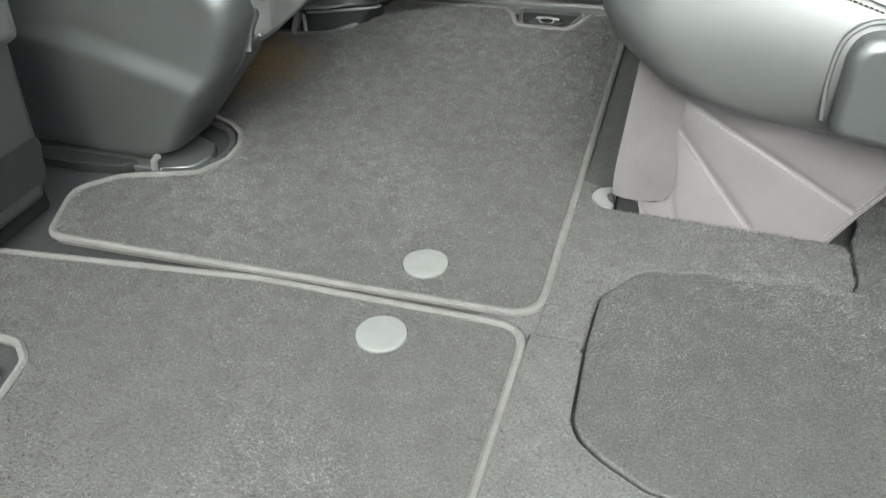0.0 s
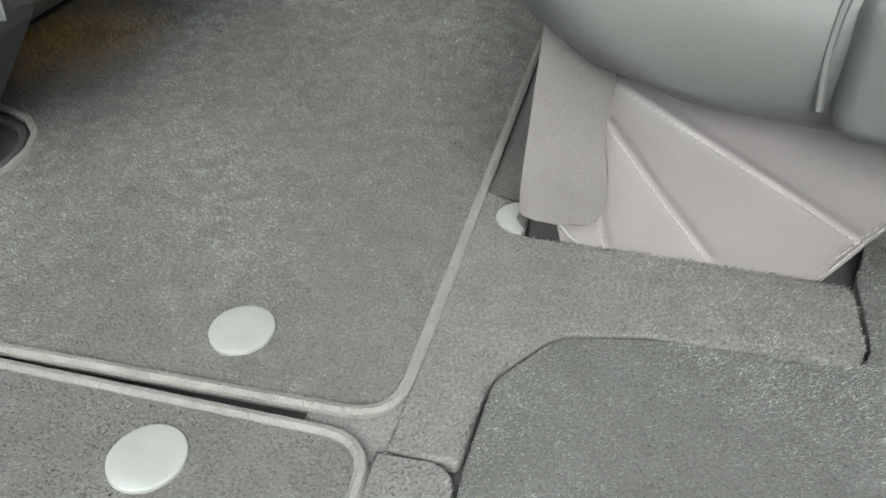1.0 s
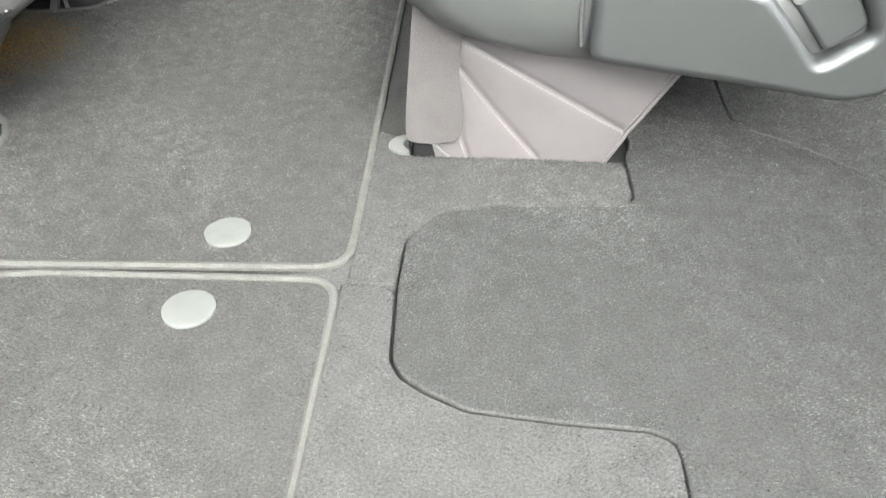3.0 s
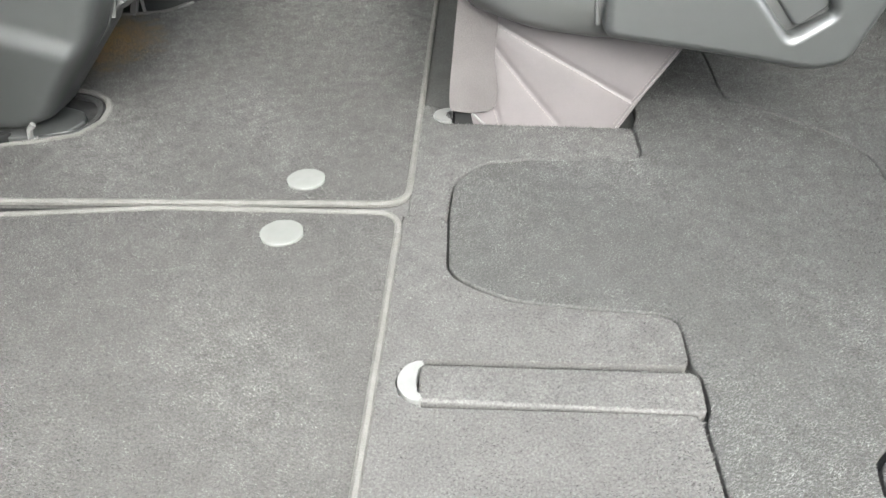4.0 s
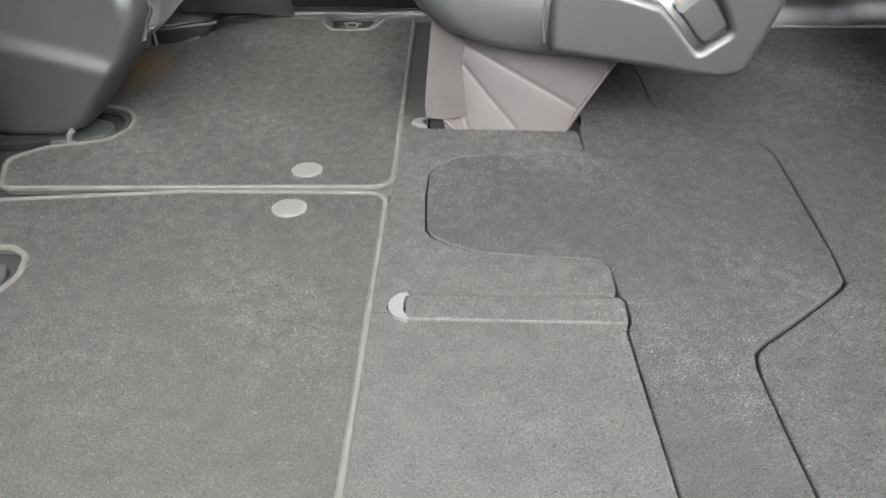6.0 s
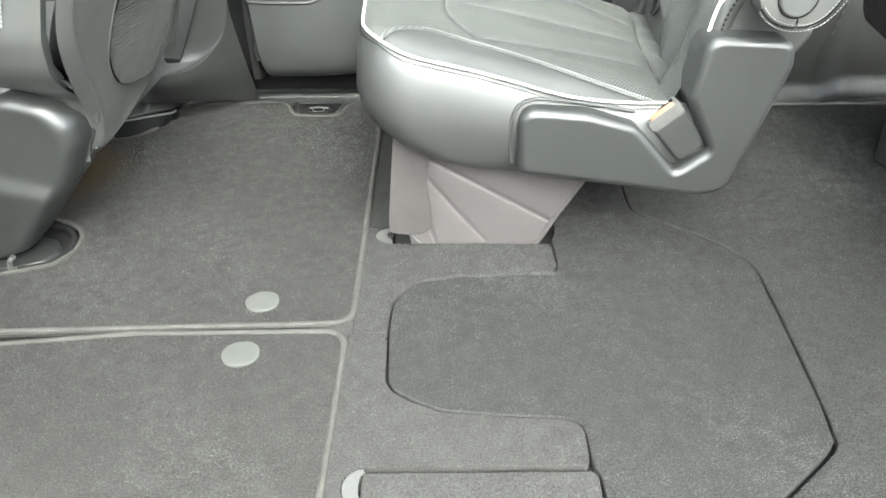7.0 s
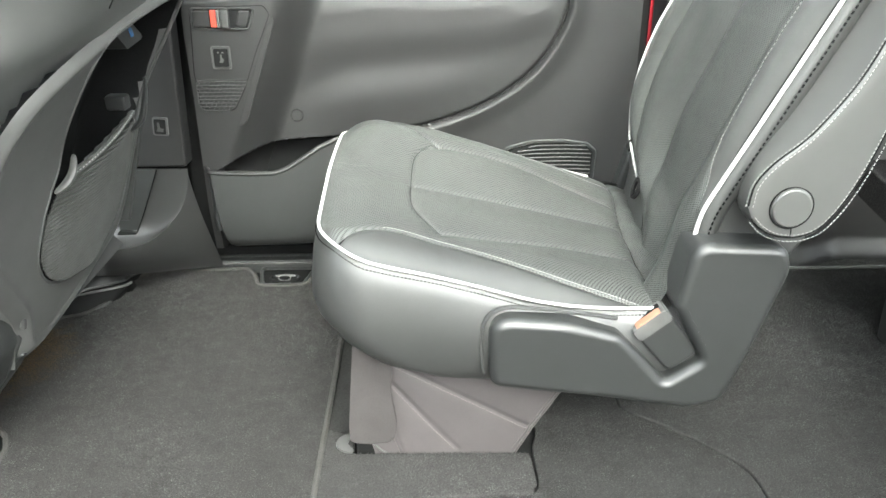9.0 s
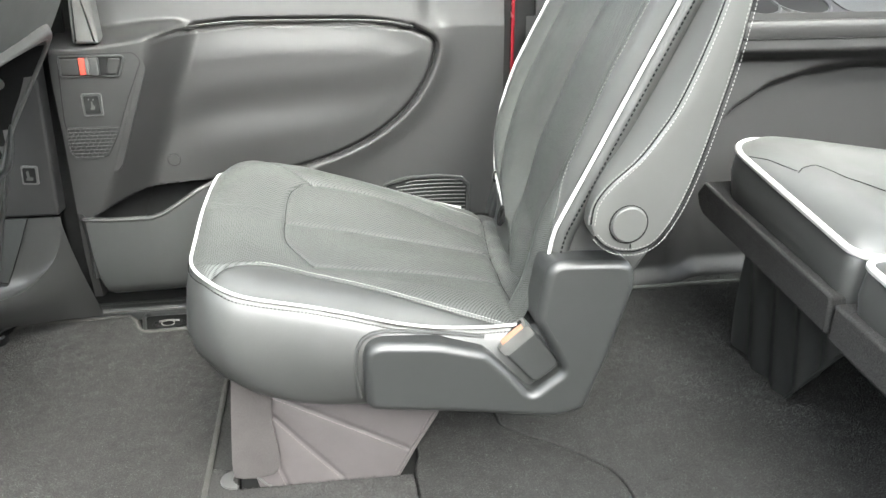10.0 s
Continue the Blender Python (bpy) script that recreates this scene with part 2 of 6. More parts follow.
def weighted_normals(bm, lim):
    """Loop normals weighted by face area, so that large faces stay flat and the rounding stays in the bevels."""
    bm.normal_update()
    area = {f: f.calc_area() for f in bm.faces}
    out = []
    for f in bm.faces:
        for loop in f.loops:
            n = Vector((0, 0, 0))
            for g in loop.vert.link_faces:
                if g.normal.dot(f.normal) > lim:
                    n += g.normal * area[g]
            out.append(n.normalized() if n.length > 1e-12 else f.normal.copy())
    return out


def mesh_of(bm, name, sharp=38):
    bmesh.ops.recalc_face_normals(bm, faces=bm.faces[:])
    for f in bm.faces:
        f.smooth = True
    lim = radians(sharp)
    for e in bm.edges:
        if len(e.link_faces) != 2 or e.calc_face_angle(0.0) > lim:
            e.smooth = False
    normals = weighted_normals(bm, math.cos(lim)) if len(bm.faces) < 3000 else None
    me = bpy.data.meshes.new(name)
    bm.to_mesh(me)
    bm.free()
    if normals:
        me.normals_split_custom_set(normals)
    return me


def part(name, bm, mat, parent=None, label="", sharp=38):
    me = mesh_of(bm, name, sharp)
    me.materials.append(mat)
    ob = new(name, me)
    if parent is not None:
        ob.parent = parent
        if parent.type == "EMPTY":
            ob.matrix_parent_inverse = Matrix.Translation(-Vector(parent.location))
    return tagged(ob, label) if label else ob


def solo(name, bm, mat, label, category, group="", kind="", sharp=38):
    return tagged(part(name, bm, mat, sharp=sharp), label, category, group, kind)


def lift(axis, a, b, c):
    """A point from two coordinates of an outline and the one across it."""
    return {"x": (c, a, b), "y": (a, c, b), "z": (a, b, c)}[axis]


def inset(outline, d, steps=6):
    """An outline moved inwards by d; corners that close up run together."""
    p = np.array(outline, float)
    turn = np.sign(np.sum(p[:, 0] * np.roll(p[:, 1], -1) - np.roll(p[:, 0], -1) * p[:, 1]))
    n = len(p)
    for _ in range(steps):
        q = p.copy()
        for i in range(n):
            a = next((p[(i - k) % n] for k in range(1, n) if np.linalg.norm(p[(i - k) % n] - p[i]) > 1e-5), p[i - 1])
            b = next((p[(i + k) % n] for k in range(1, n) if np.linalg.norm(p[(i + k) % n] - p[i]) > 1e-5), p[(i + 1) % n])
            u, v = (p[i] - a), (b - p[i])
            u, v = u / max(np.linalg.norm(u), 1e-9), v / max(np.linalg.norm(v), 1e-9)
            m = np.array((-(u + v)[1], (u + v)[0])) * turn
            m /= max(np.linalg.norm(m), 1e-9)
            q[i] = p[i] + m * d / steps / max(0.5, math.sqrt(max(0.0, (1 + float(u @ v)) / 2)))
        for i in range(n):
            j = (i + 1) % n
            if (q[j] - q[i]) @ (p[j] - p[i]) <= 0 and np.linalg.norm(p[j] - p[i]) > 1e-9:
                q[i] = q[j] = (q[i] + q[j]) / 2
        p = q
    return [tuple(r) for r in p]


def prism(outline, axis, c0, c1, bevel=0.0, seg=3, both=False, bm=None):
    """A solid from an outline, from c0 (its face edges rounded) to c1."""
    if bevel >= 0.003 and bm is None:
        bm = bmesh.new()
        s = 1 if c1 > c0 else -1
        levels = [(c0 + s * bevel * (1 - math.sin(a)), bevel * (1 - math.cos(a))) for a in np.linspace(math.pi / 2, 0, seg + 2)]
        levels += [(c1 - s * bevel * (1 - math.sin(a)), bevel * (1 - math.cos(a))) for a in np.linspace(0, math.pi / 2, seg + 2)] if both else [(c1, 0.0)]
        rings = [[bm.verts.new(lift(axis, a, b, c)) for a, b in (inset(outline, d) if d > 1e-6 else outline)] for c, d in levels]
        n = len(outline)
        for a, b in zip(rings[:-1], rings[1:]):
            for i in range(n):
                bm.faces.new((a[i], b[i], b[(i + 1) % n], a[(i + 1) % n]))
        bm.faces.new(rings[0])
        bm.faces.new(rings[-1][::-1])
        bmesh.ops.remove_doubles(bm, verts=bm.verts[:], dist=2e-5)
        return bm
    own = bm is None
    bm = bm or bmesh.new()
    top = [bm.verts.new(lift(axis, a, b, c0)) for a, b in outline]
    low = [bm.verts.new(lift(axis, a, b, c1)) for a, b in outline]
    n = len(outline)
    bm.faces.new(top)
    bm.faces.new(low[::-1])
    for i in range(n):
        bm.faces.new((top[i], low[i], low[(i + 1) % n], top[(i + 1) % n]))
    if bevel:
        bm.edges.ensure_lookup_table()
        edges = []
        for ring in ((top, low) if both else (top,)):
            for i in range(n):
                e = bm.edges.get((ring[i], ring[(i + 1) % n]))
                if e:
                    edges.append(e)
        bmesh.ops.bevel(bm, geom=edges, offset=bevel, segments=seg, profile=0.5, affect="EDGES", clamp_overlap=True)
    return bm


def box(x0, x1, y0, y1, z0, z1, bevel=0.0, seg=2, bm=None):
    bm = bm or bmesh.new()
    r = bmesh.ops.create_cube(bm, size=1.0)
    for v in r["verts"]:
        v.co = Vector(((x0 + x1) / 2 + v.co.x * (x1 - x0), (y0 + y1) / 2 + v.co.y * (y1 - y0), (z0 + z1) / 2 + v.co.z * (z1 - z0)))
    if bevel:
        es = list({e for v in r["verts"] for e in v.link_edges})
        bmesh.ops.bevel(bm, geom=es, offset=bevel, segments=seg, profile=0.5, affect="EDGES", clamp_overlap=True)
    return bm


def rounded(points, r, n=5):
    """An outline with its corners rounded; r is one radius or one for each corner."""
    out, k = [], len(points)
    rs = r if isinstance(r, (list, tuple)) else [r] * k
    for i, p in enumerate(points):
        p = np.array(p, float)
        a, b = np.array(points[i - 1], float) - p, np.array(points[(i + 1) % k], float) - p
        la, lb = np.linalg.norm(a), np.linalg.norm(b)
        a, b = a / la, b / lb
        half = math.acos(max(-1, min(1, float(a @ b)))) / 2
        d = min(rs[i] / max(math.tan(half), 1e-3), 0.48 * la, 0.48 * lb)
        if rs[i] <= 0 or half > 1.5:
            out.append(tuple(p))
            continue
        s, e = p + a * d, p + b * d
        for j in range(n + 1):
            t = j / n
            out.append(tuple((1 - t) ** 2 * s + 2 * t * (1 - t) * p + t * t * e))
    return out


def smooth(points, n=8, closed=False):
    """A Catmull-Rom line through the points."""
    p = [np.array(q, float) for q in points]
    k, out = len(p), []
    for i in range(k if closed else k - 1):
        a, b, c, d = (p[(i + j) % k] if closed else p[min(max(i + j, 0), k - 1)] for j in (-1, 0, 1, 2))
        for j in range(n):
            t = j / n
            out.append(tuple(0.5 * (2 * b + (c - a) * t + (2 * a - 5 * b + 4 * c - d) * t * t + (3 * b - a - 3 * c + d) * t**3)))
    if not closed:
        out.append(tuple(p[-1]))
    return out


def resample(points, step):
    p = np.array(points, float)
    seg = np.linalg.norm(np.diff(p, axis=0), axis=1)
    at = np.r_[0, np.cumsum(seg)]
    k = max(2, int(round(at[-1] / step)) + 1)
    s = np.linspace(0, at[-1], k)
    return np.stack([np.interp(s, at, p[:, i]) for i in range(p.shape[1])], -1)


def tube(points, r, seg=8, closed=False, bm=None, flat=1.0, ends=True):
    """A round cord along a line of points."""
    bm = bm or bmesh.new()
    p = [Vector(q) for q in points]
    k, rings, up = len(p), [], None
    for i in range(k):
        a, b = (p[(i - 1) % k], p[(i + 1) % k]) if closed else (p[max(i - 1, 0)], p[min(i + 1, k - 1)])
        d = (b - a).normalized()
        if up is None:
            up = d.orthogonal().normalized() if abs(d.z) > 0.9 else d.cross(Vector((0, 0, 1))).normalized()
        up = (up - d * up.dot(d)).normalized()
        side = d.cross(up)
        rad = r if isinstance(r, float) else float(r[i])
        rings.append([bm.verts.new(p[i] + rad * (up * math.cos(2 * math.pi * j / seg) + flat * side * math.sin(2 * math.pi * j / seg))) for j in range(seg)])
    for i in range(k if closed else k - 1):
        a, b = rings[i], rings[(i + 1) % k]
        for j in range(seg):
            bm.faces.new((a[j], a[(j + 1) % seg], b[(j + 1) % seg], b[j]))
    if not closed and ends:
        bm.faces.new(rings[0][::-1])
        bm.faces.new(rings[-1])
    return bm


def stitches(points, r=0.0008, length=0.0042, gap=0.0022, bm=None):
    """Single stitches laid along a line."""
    bm = bm or bmesh.new()
    p = resample(points, 0.001)
    per = max(2, int(round((length + gap) / 0.001)))
    run = max(2, int(round(length / 0.001)))
    for i in range(0, len(p) - run, per):
        tube([p[i], p[i + run // 2], p[i + run]], r, 5, bm=bm)
    return bm


def distance(points, line):
    """The distance of an array of 2D points from a polyline."""
    line = np.array(line, float)
    best = np.full(len(points), 1e9)
    for a, b in zip(line[:-1], line[1:]):
        d = b - a
        t = np.clip(((points - a) @ d) / max(d @ d, 1e-12), 0, 1)
        best = np.minimum(best, np.linalg.norm(points - a - t[:, None] * d, axis=1))
    return best


def inside(points, outline):
    """Which of an array of 2D points lie in an outline."""
    x, y = points[:, 0], points[:, 1]
    hit = np.zeros(len(points), bool)
    o = np.array(outline, float)
    for (x0, y0), (x1, y1) in zip(o, np.roll(o, -1, axis=0)):
        cross = (y0 > y) != (y1 > y)
        xi = x0 + (y - y0) * (x1 - x0) / (y1 - y0 if y1 != y0 else 1e-9)
        hit ^= cross & (x < xi)
    return hit


def step(x, a, b):
    t = np.clip((x - a) / (b - a), 0, 1)
    return t * t * (3 - 2 * t)


def sheet(verts, rows, cols, keep=None):
    """A bmesh from a grid of places, with only the quads that keep marks."""
    bm = bmesh.new()
    vs = {}

    def vert(i):
        if i not in vs:
            vs[i] = bm.verts.new(verts[i])
        return vs[i]

    for r in range(rows - 1):
        for c in range(cols - 1):
            if keep is None or keep[r * (cols - 1) + c]:
                q = [r * cols + c, r * cols + c + 1, (r + 1) * cols + c + 1, (r + 1) * cols + c]
                f = [vert(i) for i in q]
                if len({tuple(round(x, 6) for x in v.co) for v in f}) == 4:
                    bm.faces.new(f)
    return bm

# ---- the floor ----
floor = tagged(part("floor", box(-2.0, 2.4, -0.80, 0.90, -0.10, -0.014), UNDER), "dark underlay floor pan of the van", "floor", kind="structure")
ground = tagged(part("ground", box(-400, 400, -400, 400, -0.60, -0.46), GROUND), "grey concrete ground outside the van", "ground", kind="structure")

# two floor mats on the seat-bin lids, each with a wrapped edge
FAR_MAT = rounded([(0.0, 0.004), (-0.585, -0.008), (-0.622, 0.085), (-0.580, 0.130), (-0.530, 0.146), (-0.486, 0.163), (-0.467, 0.205), (-0.471, 0.245), (-0.486, 0.276),
                   (-0.514, 0.300), (-0.555, 0.314), (-0.60, 0.320), (-0.70, 0.322), (-0.70, 0.632), (-0.588, 0.638), (-0.520, 0.658), (-0.486, 0.715), (-0.480, 0.815), (-0.448, 0.850), (-0.235, 0.858), (-0.216, 0.830), (-0.196, 0.772),
                   (-0.098, 0.772), (-0.080, 0.830), (-0.064, 0.86), (0.0, 0.862)],
                  [0.035, 0.026, 0.035, 0.03, 0.04, 0.03, 0.03, 0.03, 0.03, 0.03, 0.03, 0.03, 0, 0.01, 0.03, 0.04, 0.04, 0.03, 0.03, 0.012, 0.012, 0.028, 0.028, 0.012, 0.012, 0.0])
NEAR_MAT = rounded([(-0.006, -0.016), (-0.30, -0.016), (-0.63, -0.052), (-0.66, -0.165), (-0.53, -0.168), (-0.487, -0.170), (-0.462, -0.190), (-0.451, -0.235), (-0.460, -0.272), (-0.49, -0.293),
                    (-0.66, -0.305), (-0.66, -0.765), (-0.012, -0.765)],
                   [0.036, 0.05, 0.03, 0.0, 0.02, 0.03, 0.03, 0.04, 0.03, 0.03, 0.0, 0.0, 0.03])


def floor_mat(name, outline, label):
    mat = solo(name, prism(outline, "z", 0.0, -0.011, 0.004, 3), MAT, label, "floor mat", "second-row floor mats")
    cord = resample([(x, y, -0.0005) for x, y in outline] + [(outline[0][0], outline[0][1], -0.0005)], 0.0008)[:-1]
    rb = random.Random(len(outline))
    wraps = [0.0047 * (1.0 + 0.045 * math.cos(2 * math.pi * i / 3.3) + rb.uniform(-0.04, 0.04)) for i in range(len(cord))]
    part("binding", tube(cord, wraps, 7, closed=True), BINDING, mat, "pale grey thread-wrapped edge binding")
    return mat


far_mat = floor_mat("floor_mat", FAR_MAT, "dark grey carpet floor mat with pale bound edge")
near_mat = floor_mat("floor_mat", NEAR_MAT, "dark grey carpet floor mat beside the open door")


def disc(x, y, r, label):
    """A flat plastic cap with a low dome and a rounded rim."""
    bm = bmesh.new()
    rings = []
    for rr, z in ((r, -0.004), (r, 0.0012), (r * 0.97, 0.0026), (r * 0.90, 0.0033), (r * 0.6, 0.0036), (r * 0.25, 0.0037)):
        rings.append([bm.verts.new((x + rr * math.cos(a * math.pi / 20), y + rr * math.sin(a * math.pi / 20), z)) for a in range(40)])
    for a, b in zip(rings[:-1], rings[1:]):
        for j in range(40):
            bm.faces.new((a[j], a[(j + 1) % 40], b[(j + 1) % 40], b[j]))
    bm.faces.new(rings[-1])
    bm.faces.new(rings[0][::-1])
    return solo("mat_button", bm, PLASTIC_GREY, label, "button", "mat buttons")


disc(-0.136, 0.056, 0.0255, "round grey plastic button set in the floor mat")
disc(-0.143, -0.063, 0.0262, "round grey plastic button set in the mat by the seam")

# carpet pieces to the rear of the mats; the joints between them are real gaps
PAD = rounded([(0.002, -0.019), (0.050, -0.019), (0.0535, 0.055), (0.092, 0.108), (0.155, 0.1215), (0.3015, 0.1255), (0.3085, 0.145), (0.3085, 0.211),
               (0.048, 0.218), (0.046, 0.262), (0.002, 0.275)],
              [0, 0.006, 0.06, 0.06, 0.06, 0.008, 0.008, 0.014, 0.004, 0.01, 0], 8)
lids = [solo("lid_carpet", prism(PAD, "z", 0.0, -0.012, 0.004, 3), CARPET, "grey carpeted bin-lid edge in front of the seat base", "carpet", "lid carpets")]
SLOT = 0.0062


def slot_gap(y0, y1):
    """The notch that a strip lies in, open towards the rear edge of the lid."""
    return [(0.2895, y1 + SLOT), (0.040, y1 + SLOT), (0.018, y1 - 0.004), (0.0118, (y0 + y1) / 2), (0.018, y0 + 0.004), (0.040, y0 - SLOT), (0.2865, y0 - SLOT)]


LID = [(-0.0035, -0.0225), (0.040, -0.0225), (0.0505, -0.034), (0.0525, -0.120), (0.062, -0.140), (0.085, -0.1575), (0.122, -0.1765), (0.20, -0.1865), (0.272, -0.1915),
       (0.289, -0.200), (0.2915, -0.215)] + slot_gap(-0.3175, -0.268) + slot_gap(-0.656, -0.6075) + [(0.287, -0.765), (-0.0095, -0.765)]
LID = rounded(LID, [0.0, 0.012, 0.012] + [0.03] * 6 + [0.008] * (len(LID) - 9), 4)
lids.append(solo("lid_carpet", prism(LID, "z", 0.0, -0.012, 0.0022, 2), CARPET, "grey carpeted bin lid with two strap slots", "carpet", "lid carpets"))


strips = []


def slot_strip(y0, y1):
    strip = rounded([(0.0345, y0 + 0.002), (0.294, y0 - 0.004), (0.297, y1 - 0.004), (0.0345, y1 - 0.002)], [0.004, 0.008, 0.012, 0.004])
    s = solo("slot_cover", prism(strip, "z", 0.0016, -0.012, 0.0034, 3), CARPET, "carpeted strip cover with a silver end clip", "slot cover", "strap slot covers")
    strips.append((s, strip))
    ym, h = (y0 + y1) / 2, (y1 - y0) / 2
    outer = [(0.036 + 0.022 * math.cos(a), ym + (h + 0.001) * math.sin(a)) for a in np.linspace(math.pi / 2, 3 * math.pi / 2, 15)]
    outer = [(min(x, 0.0395), y) for x, y in outer]
    inner = [(0.0385 + 0.0065 * math.cos(a), ym + (h - 0.004) * math.sin(a)) for a in np.linspace(3 * math.pi / 2, math.pi / 2, 13)]
    part("end_clip", prism(outer + inner, "z", 0.0035, -0.010, 0.0015, 2), SILVER, s, "crescent silver plastic end clip")


slot_strip(-0.3175, -0.268)
slot_strip(-0.656, -0.6075)

ZIG = smooth([(0.470, 0.86), (0.470, 0.47), (0.4655, 0.345), (0.478, 0.305), (0.545, 0.246), (0.598, 0.186), (0.617, 0.135), (0.612, 0.05), (0.594, -0.14),
              (0.583, -0.215), (0.572, -0.243), (0.50, -0.305), (0.436, -0.357), (0.420, -0.385), (0.4155, -0.45), (0.414, -0.62), (0.414, -0.765)], 6)
JOINT = 0.0031
zig = np.array(ZIG)
run = np.gradient(zig, axis=0)
off = np.stack([-run[:, 1], run[:, 0]], -1)
off /= np.linalg.norm(off, axis=1, keepdims=True)
off *= JOINT / 2 * (1 + 1.2 * np.abs(off[:, 1:]))
main = [(0.0345 + 0.006, 0.86)] + [tuple(q) for q in zig - off] + [(0.2915, -0.765), (0.2915, -0.668), (0.3005, -0.655), (0.301, -0.612), (0.2935, -0.60), (0.2925, -0.332), (0.3005, -0.315), (0.301, -0.274), (0.2945, -0.262),
        (0.2955, -0.215), (0.293, -0.196), (0.273, -0.1875), (0.20, -0.1825), (0.124, -0.1725), (0.088, -0.153), (0.066, -0.136), (0.0562, -0.118), (0.0538, -0.033),
        (0.0534, -0.019), (0.0567, 0.053), (0.094, 0.1045), (0.156, 0.1175), (0.3025, 0.1215), (0.313, 0.143), (0.3135, 0.222), (0.322, 0.26), (0.322, 0.66), (0.0505, 0.66), (0.049, 0.68)]
main = [(x - 0.0016 if y < 0.23 and 0.27 < x < 0.33 else x, y) for x, y in main]
main = rounded(main, [0.0] * (len(zig) + 1) + [0.03] * (len(main) - len(zig) - 1), 6)
part("floor_carpet", prism(main, "z", 0.0, -0.012, 0.003, 3), CARPET_REAR, floor, "charcoal moulded carpet of the van floor")
rear = [tuple(q) for q in zig + off] + [(2.3, -0.765), (2.3, 0.86)]
part("floor_carpet", prism(rear, "z", -0.001, -0.012, 0.003, 3), CARPET_REAR, floor, "charcoal moulded carpet of the van floor")
part("floor_carpet", prism([(-0.715, -0.765), (-0.665, -0.765), (-0.665, -0.31), (-0.715, -0.31)], "z", -0.005, -0.012, 0.002), CARPET_REAR, floor)
part("floor_carpet", prism([(-1.9, -0.765), (-0.72, -0.765), (-0.72, 0.86), (-1.9, 0.86)], "z", -0.006, -0.012, 0.002), CARPET_REAR, floor)
# tufts of pile, leaning with a slowly turning nap
def pile(owner, outline, spacing, height, mat, z=0.0, seed=1, span=(-0.72, 1.75, -0.77, 0.862), trim=False):
    rng = np.random.default_rng(seed)
    o = np.array(outline, float)
    x0, x1 = max(o[:, 0].min(), span[0]), min(o[:, 0].max(), span[1])
    y0, y1 = max(o[:, 1].min(), span[2]), min(o[:, 1].max(), span[3])
    gx, gy = np.meshgrid(np.arange(x0, x1, spacing), np.arange(y0, y1, spacing))
    p = np.stack([gx.ravel(), gy.ravel()], -1) + rng.uniform(-0.6, 0.6, (gx.size, 2)) * spacing
    p = p[inside(p, outline)]
    n = len(p)
    nap = 0.5 * np.sin(7.1 * p[:, 0] + 3.0 * p[:, 1]) + 0.45 * np.sin(11.3 * p[:, 1] - 5.2 * p[:, 0] + 1.0) + 0.45 * np.sin(23 * p[:, 0] + 17 * p[:, 1]) - 1.4
    turn = nap + rng.normal(0, 0.60, n)
    lean = np.clip(rng.normal(1.05, 0.35, n), 0.1, 2.0)
    h = height * rng.uniform(0.6, 1.25, n)
    tip = np.stack([p[:, 0] + h * lean * np.cos(turn), p[:, 1] + h * lean * np.sin(turn), z + h], -1)
    if trim:
        ok = inside(tip[:, :2], outline)
        p, tip, n = p[ok], tip[ok], int(ok.sum())
    side = rng.uniform(0, math.pi, n)
    w = spacing * rng.uniform(0.30, 0.60, n)
    foot_z = np.full(n, z - 0.001)
    a = np.stack([p[:, 0] - w * np.cos(side), p[:, 1] - w * np.sin(side), foot_z], -1)
    b = np.stack([p[:, 0] + w * np.cos(side), p[:, 1] + w * np.sin(side), foot_z], -1)
    me = bpy.data.meshes.new("nap")
    me.vertices.add(3 * n)
    me.vertices.foreach_set("co", np.stack([a, b, tip], 1).astype(np.float32).ravel())
    me.loops.add(3 * n)
    me.loops.foreach_set("vertex_index", np.arange(3 * n, dtype=np.int32))
    me.polygons.add(n)
    me.polygons.foreach_set("loop_start", np.arange(0, 3 * n, 3, dtype=np.int32))
    me.update(calc_edges=True)
    me.validate()
    me.materials.append(mat)
    ob = new("nap", me)
    ob.parent = owner
    return tagged(ob, "short heathered grey carpet pile", kind="stuff")


pile(far_mat, FAR_MAT, 0.0015, 0.0024, MAT_PILE, 0.0, 1)
pile(near_mat, NEAR_MAT, 0.0014, 0.0025, MAT_PILE, 0.0, 2)
for i, (owner, outline) in enumerate(zip(lids, (PAD, LID))):
    pile(owner, outline, 0.0014, 0.0024, PILE, 0.0, 3 + i)
for i, (owner, outline) in enumerate(strips):
    pile(owner, outline, 0.0014, 0.0024, PILE, 0.0014, 5 + i, trim=True)
pile(floor, main, 0.0014, 0.0024, REAR_PILE, 0.0, 8, trim=True)
pile(floor, rear, 0.0017, 0.0025, REAR_PILE, -0.001, 9, span=(-0.72, 1.6, -0.77, 0.862), trim=True)
part("floor_carpet", prism([(-0.06, -0.05), (0.006, -0.05), (0.006, 0.06), (-0.06, 0.06)], "z", -0.005, -0.0135), CARPET, floor)
part("floor_carpet", prism([(0.002, 0.28), (0.05, 0.28), (0.05, 0.86), (0.002, 0.86)], "z", -0.009, -0.0135), CARPET_REAR, floor)
